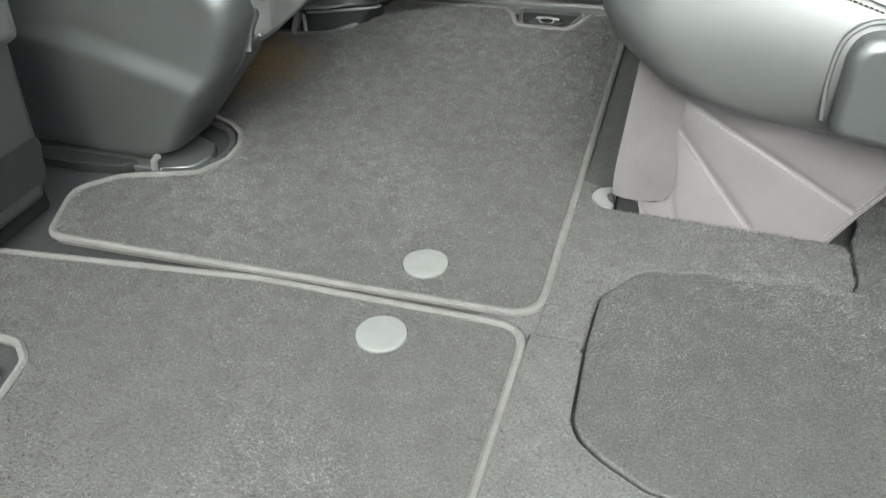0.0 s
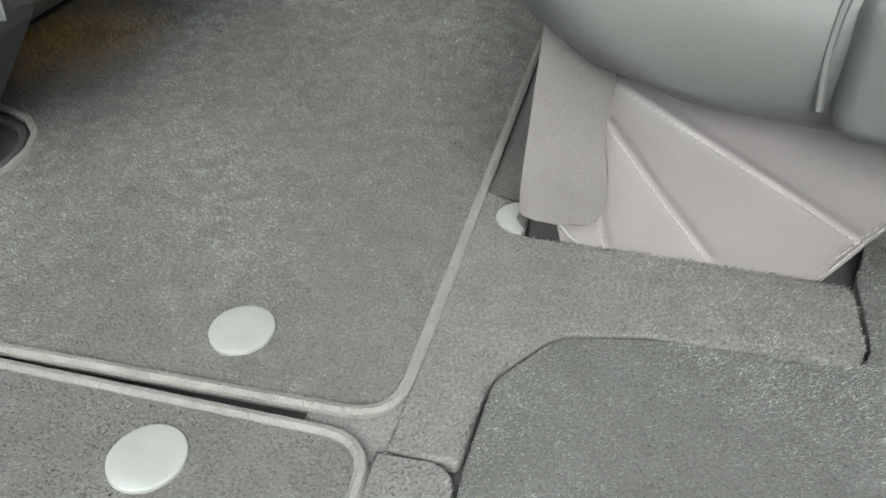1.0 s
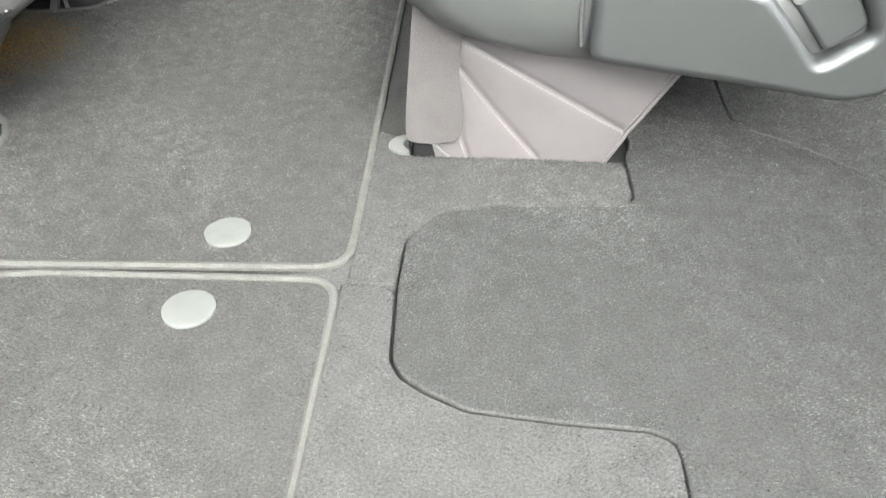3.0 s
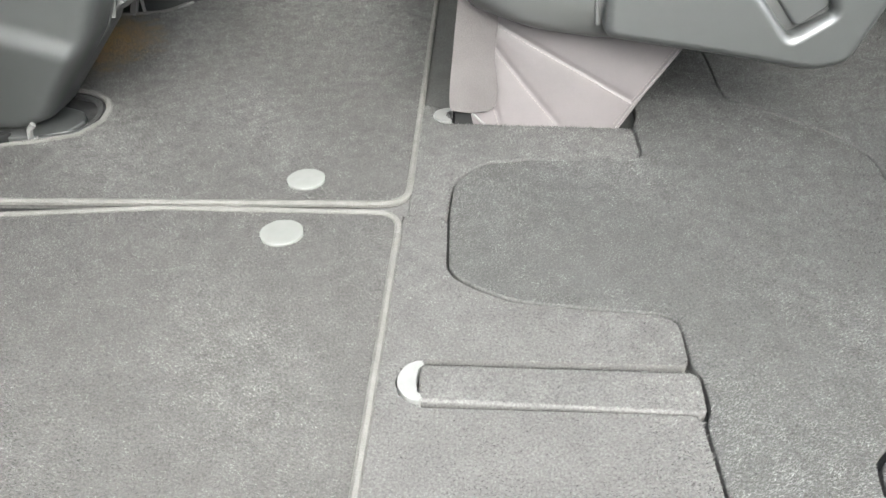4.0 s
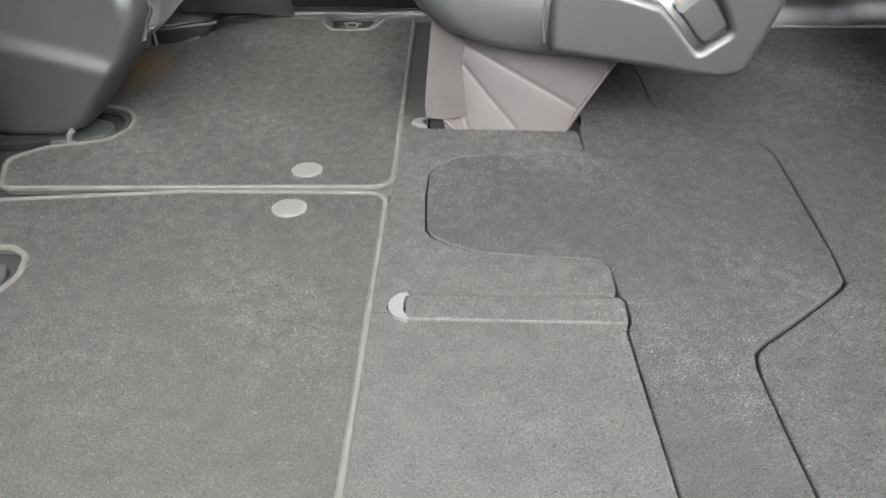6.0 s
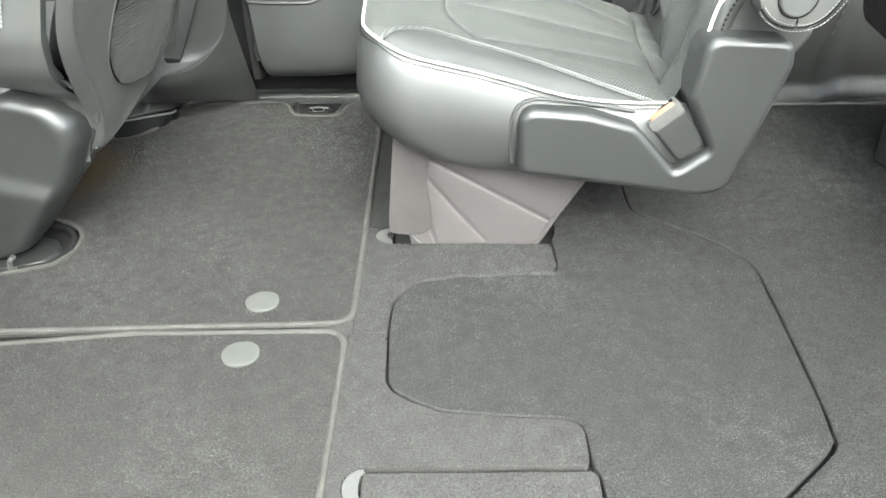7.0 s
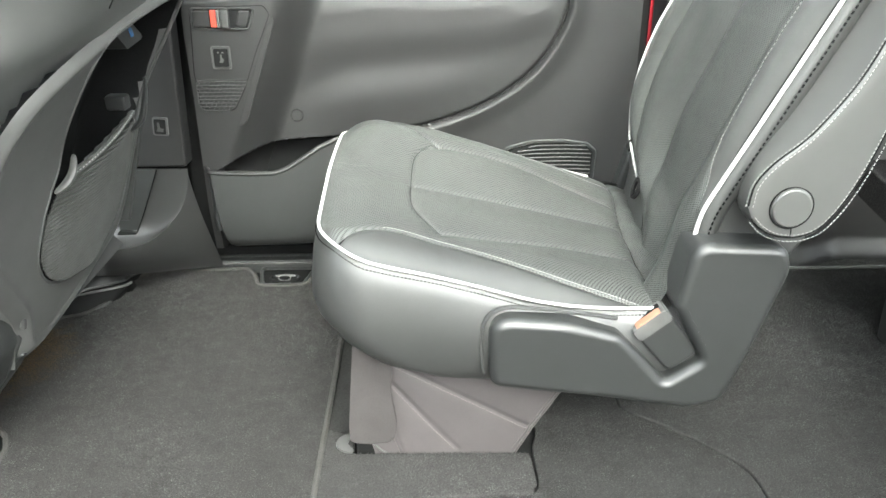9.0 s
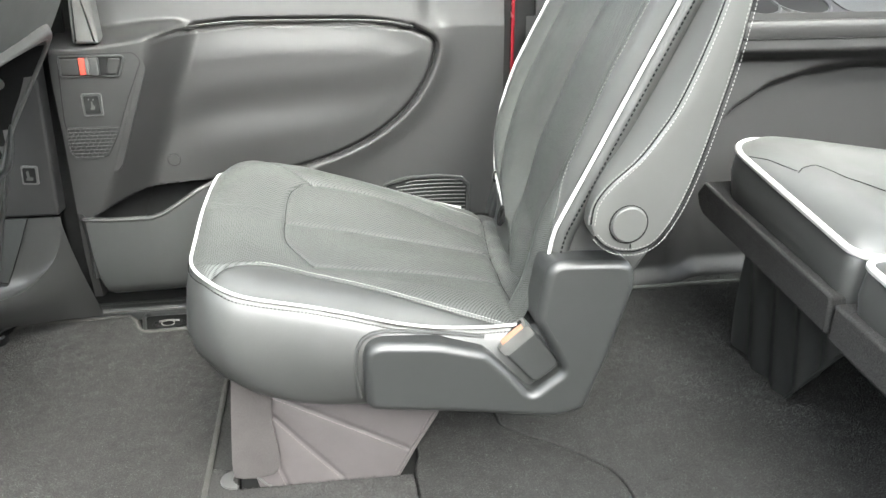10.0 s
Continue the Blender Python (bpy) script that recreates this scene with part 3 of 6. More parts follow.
# small lint specks caught in the pile
lint = bmesh.new()
rl = random.Random(4)
for _ in range(9):
    x, y = rl.uniform(-0.55, 0.6), rl.uniform(-0.7, 0.45)
    if 0.0 < x < 0.36 and y > 0.2:
        continue
    a, ln = rl.uniform(0, 6.28), rl.uniform(0.0008, 0.003)
    tube([(x, y, 0.0012), (x + ln * math.cos(a), y + ln * math.sin(a), 0.0018)], 0.0004, 4, bm=lint)
solo("lint", lint, BINDING, "tiny pale specks of lint on the carpet", "lint", kind="stuff")

# cargo hook let into the far edge of the mat
hook = thing("cargo_hook", (-0.147, 0.82, -0.002), "black plastic floor hook cup with a metal tie-down ring", "cargo hook")
cup_o = rounded([(-0.208, 0.865), (-0.190, 0.780), (-0.104, 0.780), (-0.086, 0.865)], 0.016, 6)
part("cup", prism(cup_o, "z", -0.006, -0.013, 0.002), BLACK, hook)
part("cup_wall", tube([(x, y, -0.002) for x, y in cup_o], 0.0042, 7, closed=True), PLASTIC, hook)
part("socket", tube([(-0.147 + 0.030 * math.cos(a), 0.812 + 0.019 * math.sin(a), -0.002) for a in np.linspace(0, 2 * math.pi, 33)[:-1]], 0.0036, 8, closed=True), BLACK, hook)
part("socket_floor", prism([(-0.147 + 0.028 * math.cos(a), 0.812 + 0.017 * math.sin(a)) for a in np.linspace(0, 2 * math.pi, 29)[:-1]], "z", -0.0035, -0.010), BLACK, hook)
part("ring", tube([(-0.147 + 0.013 * math.cos(a), 0.806 + 0.005 * math.sin(a), 0.002 + 0.004 * math.sin(a)) for a in np.linspace(0, 2 * math.pi, 25)[:-1]], 0.0013, 6, closed=True), SILVER, hook, "bright metal tie-down ring")
part("bar", tube([(-0.168, 0.818, 0.001), (-0.147, 0.818, 0.003), (-0.126, 0.818, 0.001)], 0.0024, 6), PLASTIC_MID, hook)

# ---- the far side: sliding door trim, pillar trim, rear quarter trim ----


def rect_outline(x0, x1, z0, z1, r):
    return rounded([(x0, z0), (x1, z0), (x1, z1), (x0, z1)], r)


# door trim panel as one moulded sheet: depth from the profile of the armrest, the switch panel and the padded inlay
nx, nz = 300, 250
gx, gz = np.linspace(-0.281, 0.592, nx), np.linspace(0.078, 0.86, nz)
X, Z = np.meshgrid(gx, gz)
pts = np.stack([X.ravel(), Z.ravel()], -1)
belt = np.interp(pts[:, 0], [-0.32, -0.27, -0.19, -0.12, -0.06, 0.06, 0.30, 0.40, 0.44, 0.60], [0.575, 0.577, 0.582, 0.592, 0.608, 0.619, 0.617, 0.603, 0.579, 0.579])
pz = pts[:, 1]
p2 = np.stack([pts[:, 0], pz], -1)
left_edge = np.interp(pz, [0.2, 0.25, 0.56, 0.66], [-0.262, -0.245, -0.125, -0.095])
depth = 0.858 - 0.078 * (1 - step(p2[:, 0], left_edge, left_edge + 0.095))
INLAY = smooth([(0.399, 0.603), (0.440, 0.579), (0.447, 0.551), (0.422, 0.486), (0.370, 0.421), (0.284, 0.364), (0.181, 0.326), (0.08, 0.305), (-0.02, 0.292)], 6)
PADLINE = smooth([(-0.17, 0.355), (-0.145, 0.395), (-0.060, 0.452), (0.04, 0.477), (0.24, 0.488), (0.36, 0.497), (0.44, 0.508)], 6)
padz = np.interp(p2[:, 0], [q[0] for q in PADLINE], [q[1] for q in PADLINE])
in_inlay = inside(p2, [(-0.06, 0.612), (0.06, 0.619), (0.30, 0.617)] + list(INLAY) + [(-0.35, 0.28), (-0.35, 0.58)])
d_in = distance(p2, INLAY)
pad = step(p2[:, 1] - padz, -0.048, 0.036) * step(belt - p2[:, 1], 0.0, 0.07) * (1 - 0.5 * step(p2[:, 0], 0.25, 0.45)) * step(p2[:, 0], left_edge - 0.01, left_edge + 0.16)
depth -= np.where(in_inlay, 0.011 * pad * (1 - 0.75 * step(d_in, 0.09, 0.0)), 0.0)
depth -= np.where(in_inlay, 0.007 * step(d_in, 0.0, 0.10) * step(padz - p2[:, 1], 0.0, 0.11) * step(p2[:, 0], left_edge + 0.02, left_edge + 0.22), 0.0)
depth += 0.010 * np.exp(-((d_in / 0.005) ** 2)) - np.where(in_inlay, 0.0, 0.009 * np.exp(-((d_in / 0.03) ** 2)))
upper = 0.846 + 0.16 * np.maximum(pz - belt, 0.0)
rise = step(pz, belt - 0.003, belt + np.interp(p2[:, 0], [-0.3, -0.12, -0.02], [0.036, 0.034, 0.010])) * step(0.452 - p2[:, 0], 0.0, 0.05)
depth = depth * (1 - rise) + upper * rise
depth += 0.16 * np.maximum(pz - 0.60, 0.0) * (1 - step(0.452 - p2[:, 0], 0.0, 0.05))
depth += 0.007 * np.exp(-(((pz - belt + 0.006) / 0.004) ** 2)) * step(0.43 - p2[:, 0], 0.0, 0.03) * step(p2[:, 0], -0.12, -0.05)
mouth = np.interp(p2[:, 0], [-0.262, -0.215, -0.171, -0.11, -0.059, 0.06], [0.249, 0.276, 0.291, 0.298, 0.301, 0.305])
depth += 0.055 * step(mouth - p2[:, 1], 0.0, 0.007) * step(p2[:, 0], -0.266, -0.256) * step(0.055 - p2[:, 0], 0.0, 0.01)
depth += 0.020 * step(p2[:, 1], 0.20, 0.045)
door_verts = np.stack([p2[:, 0], depth, pz], -1)
door = thing("sliding_door_trim", (0.14, 0.86, 0.05), "moulded black sliding-door trim panel with a padded inlay", "door trim")
part("panel", sheet(door_verts, nz, nx), PLASTIC_SOFT, door)
BELT = smooth([(-0.12, 0.597), (-0.09, 0.603), (-0.02, 0.6135), (0.06, 0.6195), (0.20, 0.6195), (0.30, 0.6175), (0.36, 0.612), (0.399, 0.604)], 6)
part("bead", tube([(x, 0.8425, z) for x, z in BELT], 0.0011, 6), PLASTIC_MID, door, "thin grey bead along the belt line")
part("bead_groove", tube([(x, 0.8435, z - 0.0036) for x, z in BELT], 0.0018, 6), BLACK, door)
groove = [(x, float(door_verts[np.argmin((p2[:, 0] - x) ** 2 + (p2[:, 1] - z) ** 2), 1]) - 0.0012, z) for x, z in resample(INLAY, 0.006)]
g = np.array(groove)
g[:, 1] = np.convolve(np.pad(g[:, 1], 3, mode="edge"), np.ones(7) / 7, "valid")
part("inlay_groove", tube([tuple(q) for q in g], 0.0022, 6), BLACK, door)
# screw cap in the padded inlay
cap_y = door_verts[np.argmin((p2[:, 0] + 0.099) ** 2 + (p2[:, 1] - 0.347) ** 2), 1]
part("screw_cap", prism([(-0.099 + 0.0115 * math.cos(a), 0.347 + 0.0115 * math.sin(a)) for a in np.linspace(0, 6.283, 25)[:-1]], "y", cap_y - 0.003, cap_y + 0.02, 0.001), PLASTIC_SOFT, door)
part("screw_groove", tube([(-0.099 + 0.0125 * math.cos(a), cap_y - 0.001, 0.347 + 0.0125 * math.sin(a)) for a in np.linspace(0, 6.283, 25)[:-1]], 0.0006, 5, closed=True), BLACK, door)

# switch panel with lock slider, heater switch and speaker grille
SW = 0.781
panel = rounded([(-0.280, 0.345), (-0.188, 0.345), (-0.116, 0.54), (-0.122, 0.574), (-0.283, 0.574), (-0.284, 0.52)], [0.02, 0.02, 0.02, 0.012, 0.012, 0.01])
part("switch_panel", prism(panel, "y", SW, 0.80, 0.0025), PLASTIC_SOFT, door)
part("panel_groove", tube([(x, SW - 0.0008, z) for x, z in rounded([(-0.267, 0.569), (-0.274, 0.449), (-0.268, 0.381), (-0.205, 0.377), (-0.181, 0.420), (-0.152, 0.491), (-0.122, 0.556), (-0.133, 0.571)], 0.012)], 0.0010, 5, closed=True), BLACK, door)
pocket = rounded([(-0.266, 0.530), (-0.163, 0.529), (-0.150, 0.566), (-0.265, 0.567)], 0.006)
part("lock_recess", prism(pocket, "y", SW - 0.0015, SW + 0.003, 0.001), BLACK, door)
part("lock_rim", tube([(x, SW - 0.002, z) for x, z in pocket], 0.002, 6, closed=True), PLASTIC, door)
part("lock_slider", box(-0.2185, -0.2125, SW - 0.010, SW + 0.002, 0.533, 0.564, 0.002), PLASTIC_MID, door, "grey edge of the lock lever")
part("lock_slider", box(-0.2125, -0.196, SW - 0.010, SW + 0.002, 0.531, 0.565, 0.004), PLASTIC, door, "black sliding lock lever")
part("lock_mark", box(-0.2305, -0.2195, SW - 0.008, SW + 0.002, 0.533, 0.564, 0.002), RED, door, "red unlocked mark")
part("lock_bed", box(-0.264, -0.232, SW - 0.004, SW + 0.002, 0.533, 0.563, 0.003), PLASTIC_SOFT, door, "scooped lock bed")
part("lock_scoop", prism(rounded([(-0.186, 0.533), (-0.166, 0.532), (-0.156, 0.562), (-0.178, 0.563)], 0.006), "y", SW - 0.0035, SW + 0.002, 0.003), PLASTIC_SOFT, door)
bezel = rect_outline(-0.236, -0.2015, 0.457, 0.498, 0.004)
part("switch_bezel", prism(bezel, "y", SW - 0.003, SW + 0.004, 0.0015), PLASTIC, door, "black switch bezel")
part("bezel_rim", tube([(x, SW - 0.003, z) for x, z in bezel], 0.0013, 6, closed=True), PLASTIC_MID, door)
part("heater_switch", prism(rect_outline(-0.232, -0.2055, 0.461, 0.494, 0.003), "y", SW - 0.0065, SW + 0.002, 0.0012), BLACK, door)
for x in (-0.2235, -0.2155):
    part("switch_lamp", box(x - 0.0011, x + 0.0011, SW - 0.0070, SW - 0.006, 0.4865, 0.4885), SILVER, door)
part("heater_symbol", prism(rounded([(-0.2225, 0.4690), (-0.2155, 0.4685), (-0.2130, 0.475), (-0.2165, 0.4775), (-0.2170, 0.4845), (-0.2200, 0.4845), (-0.2200, 0.4755)], 0.001), "y", SW - 0.0072, SW - 0.006, 0.0), PLASTIC_GREY, door, "pale seat symbol")
g_out = rounded([(-0.272, 0.434), (-0.174, 0.435), (-0.204, 0.382), (-0.222, 0.3745), (-0.262, 0.3745), (-0.272, 0.386)], [0.004, 0.004, 0.012, 0.012, 0.012, 0.012])
part("grille_back", prism(g_out, "y", SW - 0.0006, SW + 0.002), BLACK, door)
bars = bmesh.new()
for k in range(9):
    z = 0.3778 + k * 0.0068
    span = [x for x in np.linspace(-0.275, -0.17, 211) if inside(np.array([(x, z)]), g_out)[0]]
    if len(span) < 4:
        continue
    xl_, xr_ = span[0], span[-1]
    tube([(xl_, SW - 0.0024, z), ((xl_ + xr_) / 2, SW - 0.0028, z), (xr_, SW - 0.0024, z)], 0.0009, 6, bm=bars)
    for x in np.arange(-0.272 + (0.0045 if k % 2 else 0), -0.172, 0.0095):
        if k < 8 and inside(np.array([(x, z + 0.003)]), g_out)[0]:
            tube([(x - 0.0012, SW - 0.002, z), (x + 0.0012, SW - 0.002, z + 0.0068)], 0.0006, 5, bm=bars)
part("speaker_grille", bars, PLASTIC_HARD, door)
part("grille_rim", tube([(x, SW - 0.0012, z) for x, z in g_out], 0.0011, 6, closed=True), PLASTIC_SOFT, door)
# pull handle and small switch on the belt
part("pull_handle", prism(rounded([(-0.236, 0.588), (-0.190, 0.588), (-0.196, 0.74), (-0.228, 0.74)], 0.008), "y", 0.775, 0.815, 0.008), PLASTIC_MID, door, "grey upright pull handle")
part("window_switch", prism(rounded([(-0.160, 0.5735), (-0.108, 0.581), (-0.112, 0.590), (-0.155, 0.585)], 0.002), "y", 0.785, 0.83, 0.003), PLASTIC, door)
part("switch_light", box(-0.128, -0.114, 0.783, 0.80, 0.5805, 0.5875, 0.001), SILVER, door)

# map pocket along the bottom of the door
bx = np.linspace(0, 1, 70)
pocket_x = -0.289 + 0.356 * bx
rim_z = np.interp(pocket_x, [-0.31, -0.22, -0.14, -0.115, -0.085, -0.05, -0.015, 0.03, 0.4], [0.264, 0.257, 0.256, 0.263, 0.280, 0.301, 0.315, 0.321, 0.326])
bulge = step(bx, 0.0, 0.075) ** 0.5 * (1 - 0.10 * bx - 0.42 * step(bx, 0.38, 0.98))
rows_b = []
for f, inn in ((0.0, 0.030), (0.06, 0.012), (0.16, 0.004), (0.35, 0.0), (0.6, 0.0), (0.85, -0.002), (0.96, -0.006), (1.0, -0.014)):
    y = 0.850 - (0.094 - max(inn, 0.0)) * bulge
    z = 0.088 + f * (rim_z - 0.088)
    rows_b.append(np.stack([pocket_x + (0.012 * (1 - f) + 0.022 * (1 - f) ** 5) * (1 - bx) ** 2, y, z], -1))
rows_b.append(np.stack([pocket_x, np.minimum(rows_b[-1][:, 1] + 0.008, 0.83), rim_z - 0.004], -1))
rows_b.append(np.stack([pocket_x, np.minimum(rows_b[-2][:, 1] + 0.010, 0.84), rim_z * 0 + 0.13], -1))
rows_b.append(np.stack([pocket_x, pocket_x * 0 + 0.85, rim_z * 0 + 0.13], -1))
low = rows_b[0].copy()
low[:, 1] = 0.86
part("map_pocket", sheet(np.concatenate([low] + rows_b), len(rows_b) + 1, 70), PLASTIC, door, "black plastic map pocket")
part("pocket_rim", tube([tuple(p + (0.0, 0.002, -0.002)) for p in rows_b[7][2:]], 0.0050, 8), PLASTIC_SOFT, door)

# air vent with pale slats
vent = thing("side_vent", (0.42, 0.82, 0.19), "dark side vent with thin grey horizontal slats", "air vent")
V_OUT = rounded([(0.330, 0.175), (0.514, 0.172), (0.518, 0.264), (0.500, 0.280), (0.450, 0.287), (0.386, 0.286), (0.330, 0.272)], [0.01, 0.015, 0.012, 0.012, 0.03, 0.03, 0.01])
part("backing", prism(V_OUT, "y", 0.854, 0.875), BLACK, vent)
part("frame", tube([(x, 0.853, z) for x, z in V_OUT], 0.004, 6, closed=True), PLASTIC, vent)
for k in range(12):
    z = 0.182 + 0.0086 * k
    part("slat", tube([(x, 0.8515, z + dz) for x, dz in smooth([(0.334 + max(0, (k - 9)) * 0.022, -0.003), (0.40, 0.0006), (0.46, 0.001), (0.510 - max(0, k - 9) * 0.006, -0.001)], 5)], 0.0009, 6, flat=1.3), PLASTIC_MID, vent)

part("front_gap", box(-0.325, -0.265, 0.840, 0.872, 0.085, 0.90), BLACK, door)
# added dark strip that closes the opening below the door panel
part("lower_filler", box(-0.40, 0.60, 0.880, 0.886, 0.026, 0.12), BLACK, door, "black filler strip added below the door panel")
# gap behind the door with the red body edge
part("trim_gap", box(0.592, 0.668, 0.872, 0.895, 0.05, 1.06), BLACK, door)
part("body_edge", box(0.608, 0.616, 0.864, 0.878, 0.30, 1.05, 0.003), BODY_RED, door, "dark red painted body edge")

# pillar trim behind the front seat
pillar = thing("pillar_trim", (-0.45, 0.80, 0.0), "black plastic pillar trim with a small symbol plate", "pillar trim")
part("upper_panel", prism(rounded([(-0.70, 0.2705), (-0.307, 0.2705), (-0.299, 0.58), (-0.290, 0.90), (-0.70, 0.90)], [0, 0.006, 0, 0, 0]), "y", 0.757, 0.80, 0.005), PLASTIC_SOFT, pillar)
# the lower cover sweeps out to a crest that climbs to the door edge; below it the side falls away to the sill
crest = np.array(smooth([(-0.75, 0.700, 0.120), (-0.60, 0.700, 0.120), (-0.47, 0.700, 0.1205), (-0.43, 0.702, 0.122), (-0.394, 0.713, 0.129), (-0.369, 0.727, 0.142), (-0.346, 0.741, 0.163), (-0.328, 0.750, 0.186), (-0.314, 0.756, 0.220), (-0.306, 0.757, 0.258)], 6))
foot_line = np.array(smooth([(-0.75, 0.722, 0.058), (-0.60, 0.722, 0.058), (-0.47, 0.728, 0.056), (-0.43, 0.742, 0.052), (-0.394, 0.768, 0.044), (-0.369, 0.792, 0.036), (-0.346, 0.815, 0.028), (-0.328, 0.834, 0.020), (-0.310, 0.850, 0.014), (-0.290, 0.862, 0.010)], 6))


def sweep(c, a):
    """A place on the hollow between the upright face (a = 0) and the crest (a = 1)."""
    h = min(0.062, 0.2675 - c[2])
    return (c[0], 0.757 - (0.757 - c[1]) * (1 - math.cos(a * math.pi / 2)), c[2] + h * (1 - math.sin(a * math.pi / 2)))


base_rows = [[(c[0], 0.757, 0.2675) for c in crest]]
base_rows += [[sweep(c, a) for c in crest] for a in np.linspace(0, 0.97, 14)]
down = foot_line - crest
out_y = np.array((0.0, -1.0, 0.0))
for k in (0.0, 0.05, 0.11, 0.2, 0.35, 0.5, 0.7, 0.85, 1.0):
    base_rows.append([tuple(c + d * (k**1.15) + out_y * 0.010 * math.sin(math.pi * min(1.0, k * 1.1)) - np.array((0, 0, 0.004 * min(1.0, k * 12)))) for c, d in zip(crest, down)])
part("lower_panel", sheet(np.array(base_rows).reshape(-1, 3), len(base_rows), len(crest)), PLASTIC_HARD, pillar, "swept lower pillar cover", sharp=60)
insert = prism(rounded([(-0.455, 0.142), (-0.420, 0.140), (-0.365, 0.267), (-0.43, 0.267)], 0.004), "y", 0.7535, 0.765, 0.001)
for v in insert.verts:
    v.co.y -= 0.010 * max(0.0, (0.195 - v.co.z) / 0.055) ** 2
part("lower_slot", insert, PLASTIC, pillar)
part("slot_shadow", prism(rounded([(-0.460, 0.136), (-0.422, 0.134), (-0.418, 0.143), (-0.452, 0.146)], 0.003), "y", 0.7375, 0.75, 0.0), BLACK, pillar)
part("slot_line", tube([(-0.419, 0.740, 0.140), (-0.411, 0.748, 0.160), (-0.401, 0.7505, 0.182), (-0.390, 0.7527, 0.208), (-0.365, 0.7527, 0.267)], 0.0012, 5), BLACK, pillar)
part("symbol_frame", prism(rounded([(-0.360, 0.336), (-0.331, 0.334), (-0.329, 0.370), (-0.358, 0.372)], 0.004), "y", 0.7535, 0.760, 0.001), SILVER, pillar, "silver framed switch")
part("symbol_plate", prism(rounded([(-0.3565, 0.3395), (-0.3345, 0.338), (-0.333, 0.3665), (-0.355, 0.368)], 0.003), "y", 0.752, 0.760, 0.0), BLACK, pillar)
part("symbol", prism(rounded([(-0.352, 0.344), (-0.339, 0.343), (-0.338, 0.349), (-0.344, 0.351), (-0.3445, 0.362), (-0.349, 0.362), (-0.349, 0.351)], 0.001), "y", 0.7512, 0.7525, 0.0), PLASTIC_GREY, pillar, "pale seat symbol")
sill = tagged(part("sill_trim", prism([(0.862, -0.012), (0.862, 0.012), (0.868, 0.020), (0.90, 0.030), (0.96, 0.032), (0.96, -0.012)], "x", -0.40, 0.60, 0.0), PLASTIC),
              "black ribbed plastic door sill", "sill", kind="structure")
for k in range(4):
    part("rib", tube([(-0.40, 0.874 + k * 0.009, 0.0235 + 0.0025 * k), (0.60, 0.874 + k * 0.009, 0.0235 + 0.0025 * k)], 0.0009, 5), PLASTIC, sill)
part("sill_bead", tube(smooth([(-0.505, 0.678, -0.001), (-0.489, 0.702, 0.0), (-0.4835, 0.735, 0.001), (-0.4815, 0.78, 0.002), (-0.474, 0.825, 0.003), (-0.444, 0.853, 0.005), (-0.38, 0.858, 0.008), (-0.3, 0.862, 0.011), (0.6, 0.866, 0.012)], 6), 0.0036, 8), PLASTIC_MID, sill)
# ledge at the foot of the pillar, falling towards the sill
lip = np.array(smooth([(-0.70, 0.655, 0.036), (-0.62, 0.664, 0.036), (-0.545, 0.686, 0.036), (-0.504, 0.711, 0.035), (-0.472, 0.757, 0.026), (-0.472, 0.80, 0.015), (-0.448, 0.852, 0.008), (-0.38, 0.868, 0.008)], 6))
back = np.array(smooth([(-0.70, 0.742, 0.062), (-0.62, 0.742, 0.062), (-0.545, 0.744, 0.062), (-0.500, 0.750, 0.060), (-0.455, 0.780, 0.052), (-0.425, 0.825, 0.036), (-0.395, 0.865, 0.018), (-0.35, 0.885, 0.010)], 6))
ledge = [lip + (0, 0, -0.003), lip + (0.0006, 0.001, -0.0008), lip + (0.002, 0.003, 0.0), lip * 0.8 + back * 0.2 + (0, 0, -0.001), lip * 0.4 + back * 0.6 + (0, 0, -0.001), back]
part("foot_ledge", sheet(np.concatenate(ledge), len(ledge), len(lip)), PLASTIC_HARD, pillar, "rounded ledge along the carpet")
# the shade under the ledge lip, put in as a black strip
under_lip = [lip * (1, 1, 0) + (0.003, 0.010, -0.012), lip + (0.002, 0.006, -0.008), lip + (0.001, 0.002, -0.003)]
part("lip_shade", sheet(np.concatenate(under_lip), 3, len(lip)), BLACK, pillar, "black strip painting the shade under the ledge")
# grey cord that stands in for the reflection along the lip
part("lip_highlight", tube([tuple(p) for p in lip[4:26]], 0.0024, 6), PLASTIC_MID, pillar)

# rear quarter trim with armrest shelf and cup holders
qx = np.linspace(0.632, 2.30, 280)
qz = np.linspace(-0.005, 0.62, 150)
QX, QZ = np.meshgrid(qx, qz)
q = np.stack([QX.ravel(), QZ.ravel()], -1)
arch = np.interp(q[:, 0], [0.6, 0.99, 1.03, 1.07, 1.12, 1.2, 1.3, 1.42, 2.3], [-0.1, 0.08, 0.22, 0.345, 0.41, 0.462, 0.492, 0.506, 0.515])
under = step(arch - q[:, 1], -0.012, 0.018)
qd = 0.835 + 0.045 * under * step(q[:, 0], 0.98, 1.10) - 0.022 * step(q[:, 1], 0.05, 0.0)
qd -= 0.045 * step(q[:, 1], 0.515, 0.545) * step(q[:, 0], 0.85, 1.0)
quarter = thing("quarter_trim", (1.4, 0.86, 0.0), "black moulded rear quarter trim with an armrest shelf", "side trim")
part("panel", sheet(np.stack([q[:, 0], qd, q[:, 1]], -1), 150, 280), PLASTIC_SOFT, quarter)


def shelf_z(y):
    """The armrest shelf rises towards the window."""
    return 0.607 + 0.35 * (y - 0.79)


